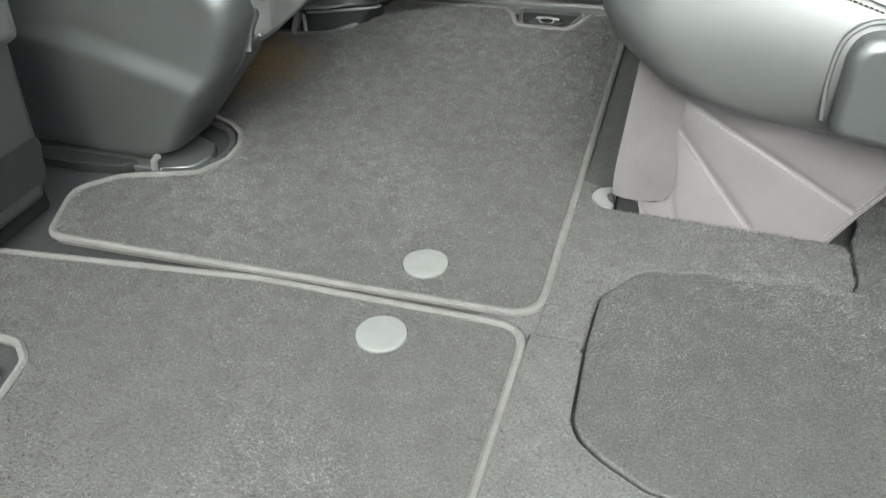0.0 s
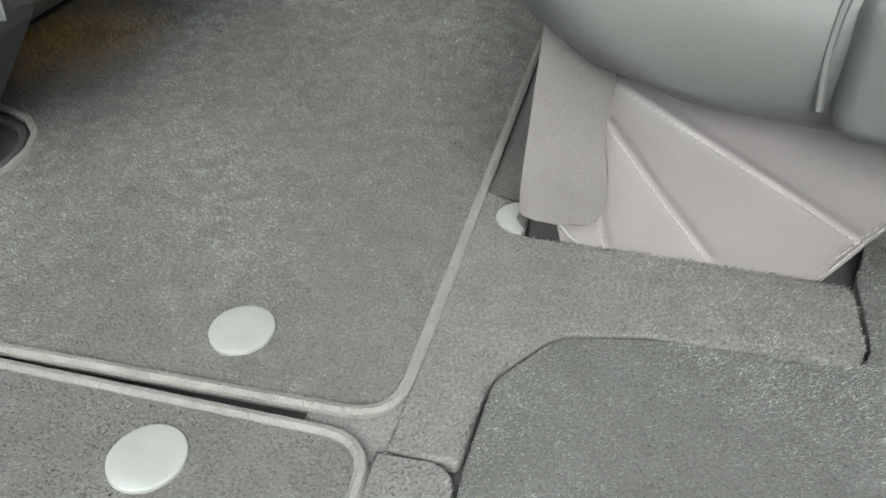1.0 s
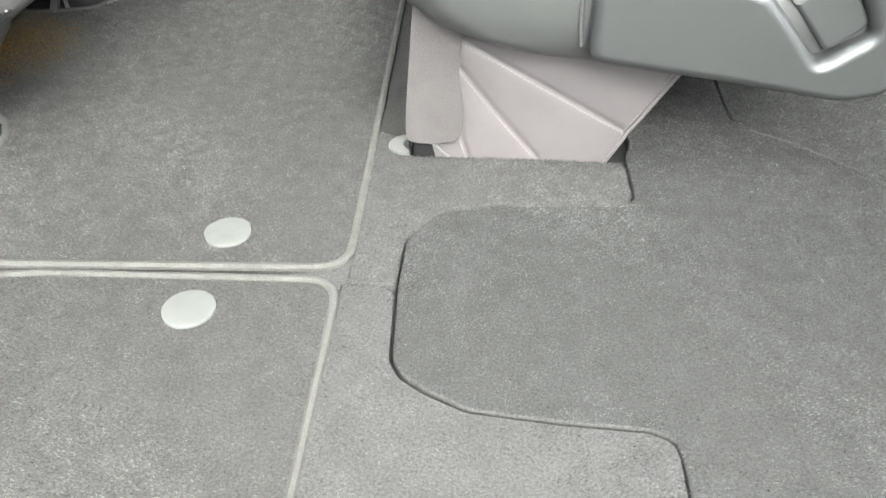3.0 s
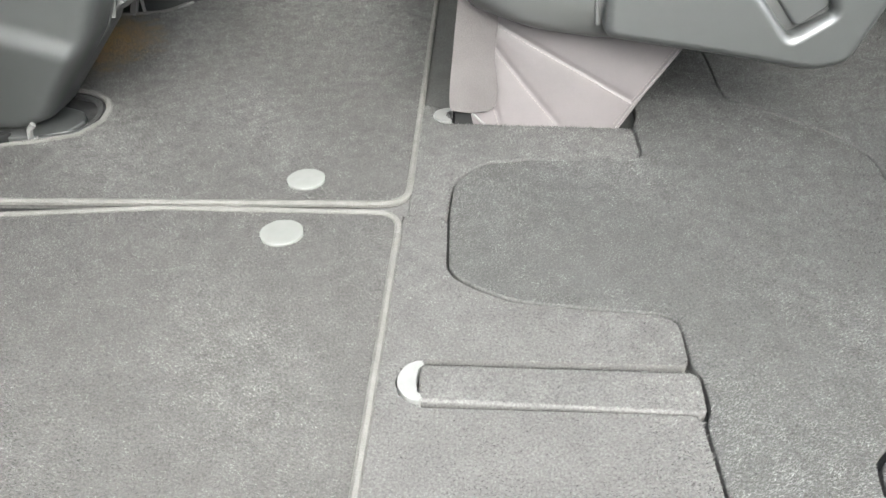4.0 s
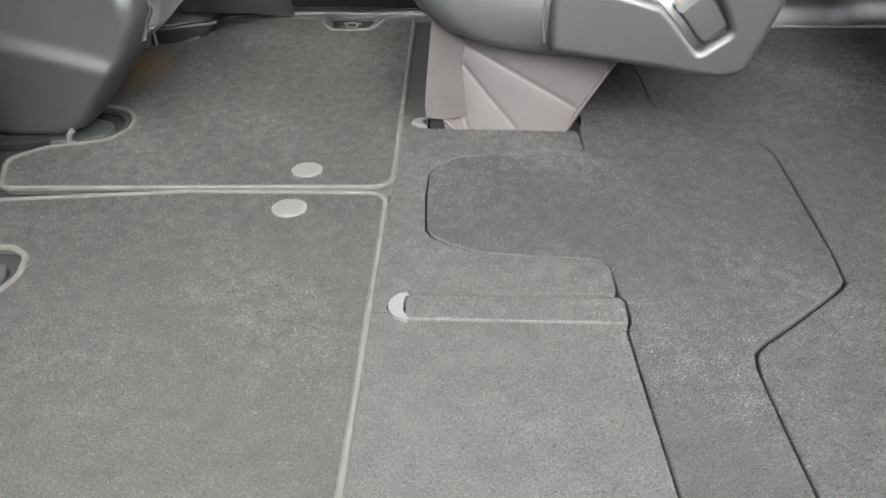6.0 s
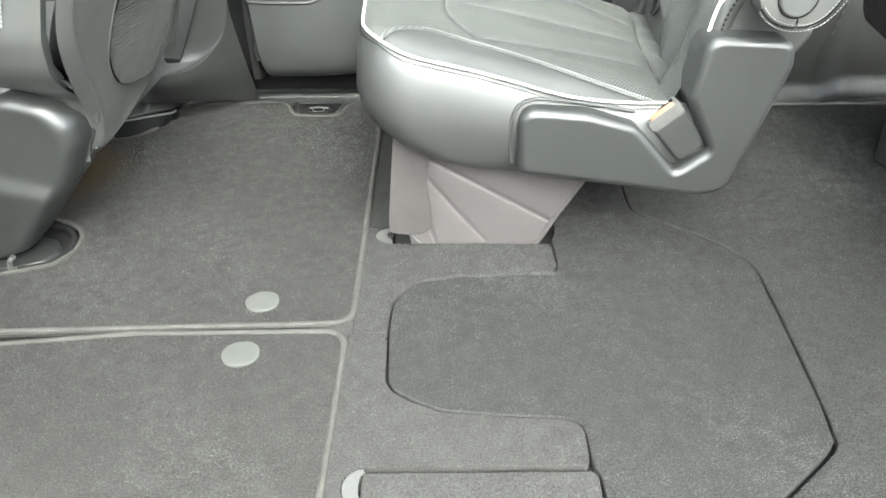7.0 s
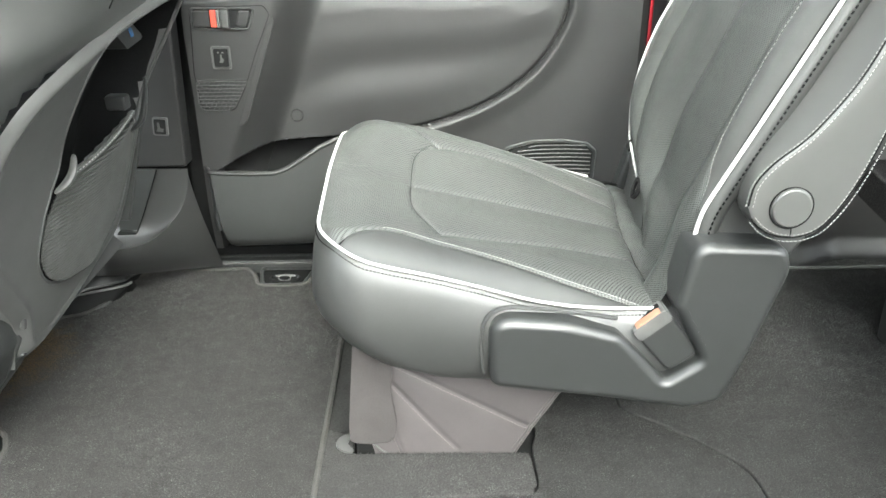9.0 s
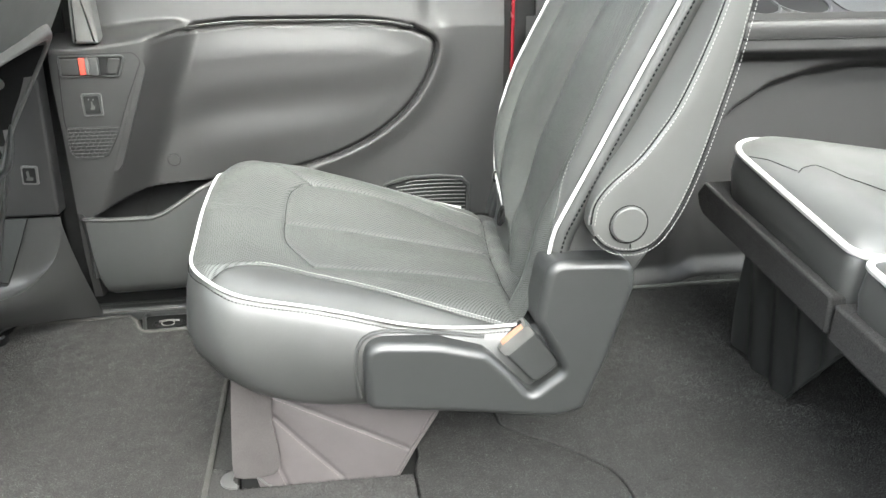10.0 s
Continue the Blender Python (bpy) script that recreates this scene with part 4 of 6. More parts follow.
shelf = bmesh.new()
front_x = 0.90
profile = [(0.790, 0.566), (0.7855, 0.572), (0.784, 0.590), (0.7855, 0.601), (0.790, 0.607), (0.86, shelf_z(0.86)), (0.94, shelf_z(0.94)), (1.02, shelf_z(1.02)), (1.02, 0.56)]
rings = [[shelf.verts.new((x, y, z)) for y, z in profile] for x in (front_x, 2.3)]
for a in range(len(profile)):
    b = (a + 1) % len(profile)
    shelf.faces.new((rings[0][a], rings[1][a], rings[1][b], rings[0][b]))
shelf.faces.new(rings[0][::-1])
shelf.faces.new(rings[1])
part("shelf", shelf, PLASTIC_SOFT, quarter, "sloping armrest shelf")
for cx, cyy, cr in ((1.150, 0.862, 0.050), (1.262, 0.868, 0.058)):
    cup = bmesh.new()
    prev = None
    for rr, dz in ((1.16, 0.0005), (1.10, 0.0045), (1.02, 0.0040), (0.97, -0.002)):
        ring = [cup.verts.new((cx + cr * rr * math.cos(a * math.pi / 16), cyy + cr * rr * math.sin(a * math.pi / 16), shelf_z(cyy + cr * rr * math.sin(a * math.pi / 16)) + dz)) for a in range(32)]
        if prev:
            for j in range(32):
                cup.faces.new((prev[j], prev[(j + 1) % 32], ring[(j + 1) % 32], ring[j]))
        prev = ring
    part("cup_rim", cup, PLASTIC_SOFT, quarter, "raised cup-holder rim")
    well = bmesh.new()
    well.faces.new([well.verts.new((cx + cr * math.cos(a), cyy + cr * math.sin(a), shelf_z(cyy + cr * math.sin(a)) + 0.0012)) for a in np.linspace(0, 6.283, 33)[:-1]])
    part("cup_well", well, BLACK, quarter)
tray = prism(rounded([(1.345, 0.815), (1.85, 0.815), (1.85, 0.95), (1.345, 0.95)], 0.03), "z", 0.0022, 0.0005)
for v in tray.verts:
    v.co.z += shelf_z(v.co.y)
part("shelf_tray", tray, PLASTIC, quarter)
part("shelf_seam", tube([(0.90, 0.7875, 0.567), (2.3, 0.7875, 0.567)], 0.0014, 5), BLACK, quarter)
part("lower_bead", tube([(0.60, 0.806, 0.004), (1.2, 0.808, 0.004), (2.3, 0.808, 0.004)], 0.0045, 6), PLASTIC_GREY, quarter)

# ---- closing the van: sides with their openings, roof, front and rear ----


def shell(name, bm, mat, label, category="wall"):
    return tagged(part(name, bm, mat), label, category, kind="structure")


# unseen wall added outside to cut off low sky light and its reflections
shell("wall_sky_block", box(-14.0, 14.0, -9.3, -9.0, -0.46, 2.8), GROUND, "unseen grey wall added to block the low sky")
shell("wall_far_lower", box(-2.0, 2.4, 0.905, 0.96, -0.45, 0.60), BLACK, "black lower body side")
for i, (x0, x1) in enumerate(((-2.0, -1.85), (-0.62, -0.36), (0.66, 0.78), (2.25, 2.4))):
    shell(f"pillar_far_{i + 1}", box(x0, x1, 0.862, 0.93, 0.60, 1.20), PLASTIC_SOFT, "black window pillar", "pillar")
for i, (x0, x1) in enumerate(((-1.85, -0.62), (-0.36, 0.66), (0.78, 2.25))):
    w = shell(f"window_far_{i + 1}", box(x0, x1, 0.90 + 0.12 * (i == 2), 0.904 + 0.12 * (i == 2), 0.60 + 0.12 * (i == 2), 1.06), GLASS_DARK if i else GLASS, "tinted side window of the van" if i else "clear side window of the van", "window")
    w.visible_shadow = False
shell("wall_far_rear", box(0.78, 2.25, 1.015, 1.035, 0.56, 0.722), PLASTIC_SOFT, "black trim under the rear side window")
shell("wall_far_header", box(-2.0, 2.4, 0.80, 0.93, 1.06, 1.22, 0.01), ROOFLINER, "black roof rail")
for i, (x0, x1, y0, y1) in enumerate(((-2.0, -1.12, -0.93, 0.93), (0.80, 0.92, -0.93, 0.93), (1.95, 2.4, -0.93, 0.93), (-1.12, 0.80, -0.93, -0.58), (-1.12, 0.80, 0.52, 0.93), (0.92, 1.95, -0.93, -0.5), (0.92, 1.95, 0.5, 0.93))):
    shell(f"ceiling_{i + 1}", box(x0, x1, y0, y1, 1.20, 1.25), ROOFLINER, "black cloth headliner", "ceiling")
# unseen roof panes, added and sized to bring in light from above
for i, (x0, x1, y0, y1) in enumerate(((-1.12, 0.80, -0.58, 0.52), (0.92, 1.95, -0.50, 0.50))):
    roof_pane = shell(f"added_roof_pane_{i + 1}", box(x0, x1, y0, y1, 1.235, 1.24), GLASS_MID, "unseen lightly tinted roof pane added to let in skylight", "window")
    roof_pane.visible_shadow = False
shell("wall_near_front", box(-2.0, -0.50, -0.93, -0.86, -0.45, 0.60), PLASTIC_SOFT, "black front door trim")
shell("wall_near_rear", box(0.86, 2.4, -0.93, -0.86, -0.45, 0.60), PLASTIC_SOFT, "black rear side trim")
for i, (x0, x1) in enumerate(((-0.66, -0.46), (0.86, 0.96))):
    shell(f"pillar_near_{i + 1}", box(x0, x1, -0.93, -0.86, 0.60, 1.20), PLASTIC_SOFT, "black door pillar", "pillar")
shell("wall_front", box(-2.05, -2.0, -0.93, 0.93, -0.45, 0.70), PLASTIC_SOFT, "black dashboard wall")
shell("wall_rear", box(2.4, 2.45, -0.93, 0.93, -0.45, 0.62), PLASTIC_SOFT, "black tailgate trim")
shell("door_sill", prism([(-0.93, -0.10), (-0.93, -0.03), (-0.90, -0.016), (-0.80, -0.014), (-0.80, -0.10)], "x", -0.50, 0.86, 0.0), PLASTIC, "black near door sill", "sill")

# ---- second-row seat ----
seat = thing("second_row_seat", (0.20, 0.44, -0.012), "black leather captain's seat with white piping, folded-up armrest", "car seat")


def pipe_z(x):
    """Height of the near piping along the cushion."""
    return np.interp(x, [0.0, 0.03, 0.05, 0.077, 0.12, 0.177, 0.236, 0.288, 0.34, 0.40, 0.47, 0.56], [0.362, 0.352, 0.337, 0.327, 0.316, 0.303, 0.286, 0.269, 0.259, 0.254, 0.254, 0.254])


def ring_z(x, y):
    """Height of the piping anywhere round the cushion: rising across the front, falling along the far side."""
    x, y = np.asarray(x, float), np.asarray(y, float)
    near = pipe_z(x)
    far = np.interp(x, [0.0, 0.04, 0.10, 0.18, 0.26, 0.386, 0.487, 0.56], [0.372, 0.362, 0.340, 0.325, 0.307, 0.289, 0.259, 0.250])
    side = near + (far - near) * step(y, 0.30, 0.60)
    across = np.interp(y, [0.16, 0.20, 0.265, 0.34, 0.40, 0.50, 0.60, 0.66], [0.344, 0.347, 0.356, 0.368, 0.376, 0.378, 0.374, 0.366])
    front = 1 - step(x, 0.020, 0.075)
    return side + (across - side) * front


def plateau(x, y):
    crown = np.interp(x, [0.02, 0.09, 0.18, 0.26, 0.35, 0.45], [0.018, 0.024, 0.028, 0.024, 0.014, 0.0])
    return 0.349 - 0.243 * (x - 0.098) + 0.084 * (np.minimum(y, 0.56) - 0.227) - 0.10 * np.maximum(y - 0.56, 0) + crown * step(y, 0.38, 0.60)


# cushion outline in plan: rounded front corners, straight sides
XF, XR, YN, YF, RC = 0.020, 0.540, 0.180, 0.672, 0.075


def edge_y(x, near):
    """The y of the piping at x."""
    dx = np.clip(XF + RC - x, 0, RC)
    inset = RC - np.sqrt(np.maximum(RC**2 - dx**2, 0))
    flare = 0.006 * np.sin(np.clip((x - 0.05) / 0.45, 0, 1) * math.pi)
    return (YN + inset - flare) if near else (YF - inset + flare)


rows_n, cols_n = 260, 240
tt = np.linspace(0, 1, rows_n)
xs = XF + (XR - XF) * (0.35 * tt**2 + 0.65 * tt) / 1.0
CX, CV = np.meshgrid(xs, np.linspace(0, 1, cols_n), indexing="ij")
yn, yf = edge_y(CX, True), edge_y(CX, False)
CY = yn + (yf - yn) * CV
P2 = np.stack([CX.ravel(), CY.ravel()], -1)
# seams, in plan
S_FRONT_FAR = smooth([(0.066, 0.648), (0.079, 0.633), (0.100, 0.605), (0.14, 0.565), (0.182, 0.527)], 6)
S_FAR = smooth([(0.182, 0.527), (0.25, 0.536), (0.32, 0.534), (0.40, 0.510), (0.472, 0.485)], 6)
S_PANEL = smooth([(0.182, 0.527), (0.157, 0.508), (0.144, 0.482), (0.139, 0.44), (0.138, 0.345), (0.152, 0.300), (0.179, 0.262)], 6)
S_MID = smooth([(0.139, 0.396), (0.243, 0.403), (0.375, 0.405), (0.467, 0.406)], 6)
S_NEARC = smooth([(0.179, 0.262), (0.242, 0.273), (0.357, 0.296), (0.466, 0.302)], 6)
S_NEAR = smooth([(0.034, 0.180), (0.047, 0.200), (0.069, 0.224), (0.112, 0.241), (0.178, 0.232), (0.238, 0.225), (0.341, 0.206), (0.415, 0.190), (0.44, 0.178)], 6)
S_STITCH_FAR = smooth([(0.096, 0.610), (0.125, 0.633), (0.169, 0.640), (0.299, 0.622), (0.409, 0.605), (0.484, 0.580)], 6)
S_REAR = smooth([(0.495, 0.672), (0.486, 0.556), (0.470, 0.44), (0.465, 0.35), (0.465, 0.283), (0.468, 0.20), (0.468, 0.178)], 6)
d_edge = np.minimum(np.minimum((CY - yn).ravel(), (yf - CY).ravel()), (CX - XF).ravel() + 0.0)
top = plateau(P2[:, 0], P2[:, 1])
soft_edge = np.where(CV.ravel() > 0.5, 0.030, 0.024)
z = top + (ring_z(P2[:, 0], P2[:, 1]) - top) * np.exp(-((np.maximum(d_edge, 0) / soft_edge) ** 1.35))
seams = [(S_FRONT_FAR, 0.0022, 0.004), (S_FAR, 0.0030, 0.010), (S_PANEL, 0.0022, 0.004), (S_MID, 0.0030, 0.011), (S_NEARC, 0.0028, 0.011), (S_NEAR, 0.0022, 0.004), (S_REAR, 0.008, 0.008), (S_STITCH_FAR, 0.0016, 0.004)]
near_any = np.full(len(P2), 1e9)
for line, amp, sig in seams:
    d = distance(P2, line)
    near_any = np.minimum(near_any, d)
    z -= 1.25 * amp * np.exp(-d / sig) + 0.3 * amp * np.exp(-((d / 0.0024) ** 2))
z += 0.003 * (1 - np.exp(-((near_any / 0.045) ** 2)))
# fuller padding at the front corner away from the door
z += 0.004 * np.exp(-(((P2[:, 0] - 0.105) / 0.075) ** 2) - ((P2[:, 1] - 0.575) / 0.085) ** 2) * (1 - np.exp(-((np.maximum(d_edge, 0) / 0.03) ** 2)))
# the pan dips towards the crease with the backrest
z -= 0.012 * step(P2[:, 0], 0.49, 0.54)
# faint sag and wrinkles near the crease
z += 0.0012 * np.sin(P2[:, 1] * 95 + 40 * P2[:, 0]) * step(P2[:, 0], 0.40, 0.50)
CV3 = np.stack([P2[:, 0], P2[:, 1], z], -1)
mid = (P2.reshape(rows_n, cols_n, 2)[:-1, :-1] + P2.reshape(rows_n, cols_n, 2)[1:, 1:]).reshape(-1, 2) / 2
bolster = (inside(mid, list(S_NEAR) + [(0.44, 0.15), (0.0, 0.15), (0.0, 0.18)]))
part("cushion_top", sheet(CV3, rows_n, cols_n, ~bolster), PERF, seat, "perforated black leather seat cushion", sharp=60)
part("cushion_bolster", sheet(CV3, rows_n, cols_n, bolster), LEATHER, seat, "smooth black leather bolster", sharp=60)


def plan_ring(xf, xr, ynr, yfr, r, n=12):
    """The outline of the cushion at one level, from the rear near corner round the front to the rear far corner."""
    out = [(xr - (xr - xf - r) * i / 26, ynr) for i in range(26)]
    out += [(xf + r - r * math.sin(a), ynr + r - r * math.cos(a)) for a in np.linspace(0, math.pi / 2, n)]
    out += [(xf, ynr + r + (yfr - ynr - 2 * r) * i / 12) for i in range(1, 12)]
    out += [(xf + r - r * math.cos(a), yfr - r + r * math.sin(a)) for a in np.linspace(0, math.pi / 2, n)]
    out += [(xf + r + (xr - xf - r) * i / 26, yfr) for i in range(1, 27)]
    return out


side_levels = [(0.0, 0.020, 0.180, 0.075), (0.04, 0.014, 0.174, 0.078), (0.14, 0.009, 0.168, 0.08), (0.27, 0.006, 0.163, 0.08), (0.40, 0.004, 0.160, 0.08), (0.52, 0.010, 0.160, 0.08),
               (0.67, 0.032, 0.163, 0.078), (0.80, 0.066, 0.168, 0.078), (0.90, 0.115, 0.175, 0.078), (0.97, 0.175, 0.186, 0.075), (1.0, 0.225, 0.205, 0.07), (1.0, 0.26, 0.25, 0.05)]
side_rows = []
for f, xf, ynr, r in side_levels:
    ring = plan_ring(xf, 0.545, ynr, 0.852 - ynr, r)
    side_rows.append([(x, y, float(ring_z(x, y)) * (1 - f) + 0.141 * f) for x, y in ring])
part("cushion_side", sheet(np.array(side_rows).reshape(-1, 3), len(side_rows), len(side_rows[0])), LEATHER, seat, "smooth black leather cushion side", sharp=60)
pip = [(x, y, float(ring_z(x, y)) + 0.002) for x, y in plan_ring(0.017, 0.472, 0.177, 0.675, 0.076)]
pip = np.array(resample(pip, 0.003))
for axis, width in ((0, 7), (1, 7), (2, 15)):
    for _ in range(2):
        pip[:, axis] = np.convolve(np.pad(pip[:, axis], width // 2, mode="edge"), np.ones(width) / width, "valid")
pip = [tuple(p) for p in pip[::2]]
part("piping", tube(pip, 0.0023, 8), PIPING, seat, "white leather piping round the cushion")
under_pip = [(x, y, float(ring_z(x, y)) - 0.0058) for x, y in plan_ring(0.0135, 0.472, 0.1728, 0.6790, 0.078)]
part("stitching", stitches(under_pip[:70], 0.0008, 0.0030, 0.0024), THREAD_DARK, seat)


def on_cushion(line, up=0.0012):
    p = np.array(line)
    zz = []
    for a in p:
        i = np.argmin(((P2 - a) ** 2).sum(1))
        zz.append(CV3[i, 2] + up)
    zz = np.convolve(np.pad(zz, 3, mode="edge"), np.ones(7) / 7, "valid")
    return [(a[0], a[1], b) for a, b in zip(p, zz)]


def beside(line, off):
    """A line set off to its left."""
    p = np.array(line, float)
    d = np.gradient(p, axis=0)
    n = np.stack([-d[:, 1], d[:, 0]], -1)
    n /= np.maximum(np.linalg.norm(n, axis=1, keepdims=True), 1e-9)
    return [tuple(a) for a in p + off * n]


for line in (S_PANEL, S_FRONT_FAR, S_NEAR[6:], S_REAR[:-4]):
    part("seam", tube(on_cushion(resample(line, 0.004), 0.0002), 0.0007, 5), THREAD_DARK, seat)
part("stitching", stitches(on_cushion(resample(beside(S_NEAR[17:], 0.004), 0.004)), 0.00055, 0.0026, 0.0026), THREAD, seat, "white contrast stitching")
part("stitching", stitches(on_cushion(resample(beside(S_STITCH_FAR, -0.003), 0.004)), 0.0006, 0.0032, 0.0026), THREAD, seat, "white contrast stitching")

# backrest: a reclined moulded sheet, hollow in the middle, with side bolsters
B0, BU, BN = Vector((0.4615, 0.0, 0.300)), Vector((0.447, 0.0, 0.894)), Vector((-0.894, 0.0, 0.447))
WB = 0.80
rb, cb = 240, 210
ww = np.linspace(-0.07, WB, rb)
W, V = np.meshgrid(ww, np.linspace(0, 1, cb), indexing="ij")


FAR_LINE = np.array(smooth([(-0.07, 0.385), (-0.01, 0.405), (0.03, 0.440), (0.058, 0.500), (0.09, 0.560), (0.14, 0.612), (0.20, 0.643), (0.27, 0.657), (0.40, 0.660), (0.55, 0.650), (0.80, 0.610)], 8))


def back_edge(w, near):
    """The near side runs straight; the far one turns in towards the crease."""
    if near:
        return 0.187 + 0.012 * step(w, 0.55, 0.80)
    return np.interp(w, FAR_LINE[:, 0], FAR_LINE[:, 1])


bn_, bf_ = back_edge(W, True), back_edge(W, False)
YB = bn_ + (bf_ - bn_) * V
BP = np.stack([YB.ravel(), W.ravel()], -1)
Bw = BP[:, 1]
L_A = smooth([(0.40, -0.07), (0.445, 0.0), (0.500, 0.055), (0.535, 0.10), (0.566, 0.16), (0.582, 0.22), (0.584, 0.30), (0.576, 0.50), (0.56, 0.75)], 6)
L_B = smooth([(0.365, -0.07), (0.395, 0.0), (0.428, 0.07), (0.446, 0.14), (0.444, 0.20), (0.428, 0.30), (0.412, 0.50), (0.40, 0.75)], 6)
L_C = smooth([(0.31, -0.07), (0.314, 0.0), (0.310, 0.08), (0.300, 0.16), (0.291, 0.24), (0.284, 0.36), (0.280, 0.52), (0.278, 0.75)], 6)
L_N = smooth([(0.200, 0.095), (0.211, 0.128), (0.230, 0.155), (0.252, 0.195), (0.265, 0.25), (0.262, 0.34), (0.258, 0.44), (0.254, 0.62)], 6)
L_F = smooth([(0.640, 0.215), (0.645, 0.25), (0.648, 0.30), (0.650, 0.40), (0.640, 0.52), (0.61, 0.70)], 6)


def edge_fall(w):
    return -0.027 * (1 - step(w, 0.0, 0.11))


def far_fall(w):
    return np.interp(w, [-0.07, 0.0, 0.05, 0.09, 0.14, 0.20, 0.27, 0.40, 0.60, 0.8], [-0.06, -0.042, -0.025, -0.010, 0.002, 0.010, 0.015, 0.012, 0.0, 0.0])


def thick(w):
    """The backrest thins out towards its top."""
    return np.interp(w, [0.0, 0.20, 0.43, 0.80], [0.145, 0.138, 0.095, 0.080])


d_near, d_far = BP[:, 0] - bn_.ravel(), bf_.ravel() - BP[:, 0]
mid_d = np.minimum(d_near, d_far)
hollow = np.interp(Bw, [0.0, 0.03, 0.11, 0.18, 0.24, 0.33, 0.5, 0.8], [0.064, 0.054, 0.034, 0.020, 0.012, 0.002, 0.0, 0.0]) * step(d_near, 0.03, 0.115) * step(d_far, 0.0, 0.17)
bd = edge_fall(Bw) * (1 - step(d_near, 0.02, 0.10)) + far_fall(Bw) * (1 - step(d_far, 0.0, 0.17)) - hollow + 0.010 * (1 - np.exp(-((np.maximum(mid_d, 0) / 0.02) ** 1.3)))
b_any = np.full(len(BP), 1e9)
for line, amp, sig in ((L_A, 0.0052, 0.010), (L_B, 0.0052, 0.010), (L_C, 0.0052, 0.010), (L_N, 0.003, 0.004), (L_F, 0.002, 0.004)):
    d = distance(BP, line)
    b_any = np.minimum(b_any, d)
    bd -= 1.3 * amp * np.exp(-d / sig)
bd += 0.006 * (1 - np.exp(-((b_any / 0.03) ** 2)))
bd -= 0.05 * step(Bw, 0.70, 0.80) ** 2
BV3 = np.array(B0)[None] + Bw[:, None] * np.array(BU) + bd[:, None] * np.array(BN)
BV3[:, 1] = BP[:, 0]
bmid = (BP.reshape(rb, cb, 2)[:-1, :-1] + BP.reshape(rb, cb, 2)[1:, 1:]).reshape(-1, 2) / 2
lth = inside(bmid, list(L_N) + [(0.25, 0.9), (0.1, 0.9), (0.1, 0.095)])
part("backrest_front", sheet(BV3, rb, cb, ~lth), PERF, seat, "perforated black leather backrest with vertical channels", sharp=60)
part("backrest_bolster", sheet(BV3, rb, cb, lth), LEATHER_LIT, seat, "smooth black leather bolster", sharp=60)


def back_place(y, w, off):
    p = B0 + BU * float(w) + BN * float(off)
    return (p.x, float(y), p.z)


FAR_PIPE = 0.045
for near in (True, False):
    wl = np.linspace(0.0 if near else -0.06, 0.79, 90)
    edge = [(float(back_edge(np.array(w), near)), w, float((edge_fall if near else far_fall)(np.array(w)))) for w in wl]
    flanks = []
    if near:
        for out, off in ((0.0, 0.0), (0.005, -0.005), (0.008, -0.014), (0.006, -0.024), (-0.004, -0.032), (-0.020, -0.038), (-0.05, -0.12), (-0.09, -0.13)):
            flanks.append([back_place(y - out, w, e + off * (1.0 if off > -0.05 else float(thick(w)) / 0.145)) for y, w, e in edge])
    else:  # the far side swells out behind the piping to a line along the shell
        for k in np.linspace(0, 1, 9):
            flanks.append([back_place(y + (0.690 - 0.03 * float(step(np.array(w), 0.35, 0.8)) - y) * math.sin(k * 1.57), w, e + (-float(thick(w)) + 0.02 - e) * (1 - math.cos(k * 1.57))) for y, w, e in edge])
        flanks.append([back_place(0.60, w, -float(thick(w)) - 0.005) for y, w, e in edge])
    part("backrest_side", sheet(np.array(flanks).reshape(-1, 3), len(flanks), 90), LEATHER, seat, "smooth black leather backrest side", sharp=60)
    s = -1 if near else 1
    part("piping", tube(resample([back_place(y + s * 0.003, w, e + 0.0025) for y, w, e in edge if near or w > FAR_PIPE], 0.006), 0.0029 if near else 0.0022, 8), PIPING, seat, "white leather piping on the backrest")
    if near:
        part("stitching", stitches([back_place(y - 0.0092, w, e - 0.0125) for y, w, e in edge], 0.0012, 0.0040, 0.003), THREAD_DARK, seat)
shell_bm = prism(rounded([(0.15, 0.00), (0.71, 0.0), (0.66, 0.80), (0.21, 0.80)], 0.05), "z", 0.0, -0.03, 0.012)
for v in shell_bm.verts:
    y, w, o = v.co
    v.co = back_place(y * 0.80 + 0.09, w, -float(thick(w)) + 0.02 + o * 0.6)
part("backrest_shell", shell_bm, PLASTIC, seat)


def on_back(line, up=0.0012):
    out = []
    for a in np.array(line):
        i = np.argmin(((BP - a) ** 2).sum(1))
        out.append(back_place(a[0], a[1], bd[i] + up))
    return out


part("stitching", stitches(on_back(resample(beside(L_N[3:], 0.005), 0.004)), 0.0006, 0.0032, 0.0026), THREAD, seat, "white contrast stitching")
part("stitching", stitches(on_back(resample(beside(L_F, 0.003), 0.004)), 0.0006, 0.0032, 0.0026), THREAD, seat, "white contrast stitching")
# lower backrest flank between bolster and shield, and the far hinge cover
part("flank", prism(rounded([(0.487, 0.27), (0.505, 0.375), (0.540, 0.445), (0.61, 0.42), (0.645, 0.35), (0.60, 0.28)], 0.012), "y", 0.186, 0.26, 0.008), LEATHER, seat, "black leather lower backrest flank")
part("hinge_cover", prism(rounded([(0.515, 0.225), (0.60, 0.225), (0.62, 0.36), (0.555, 0.40), (0.535, 0.30)], 0.02), "y", 0.672, 0.70, 0.008), PLASTIC, seat)
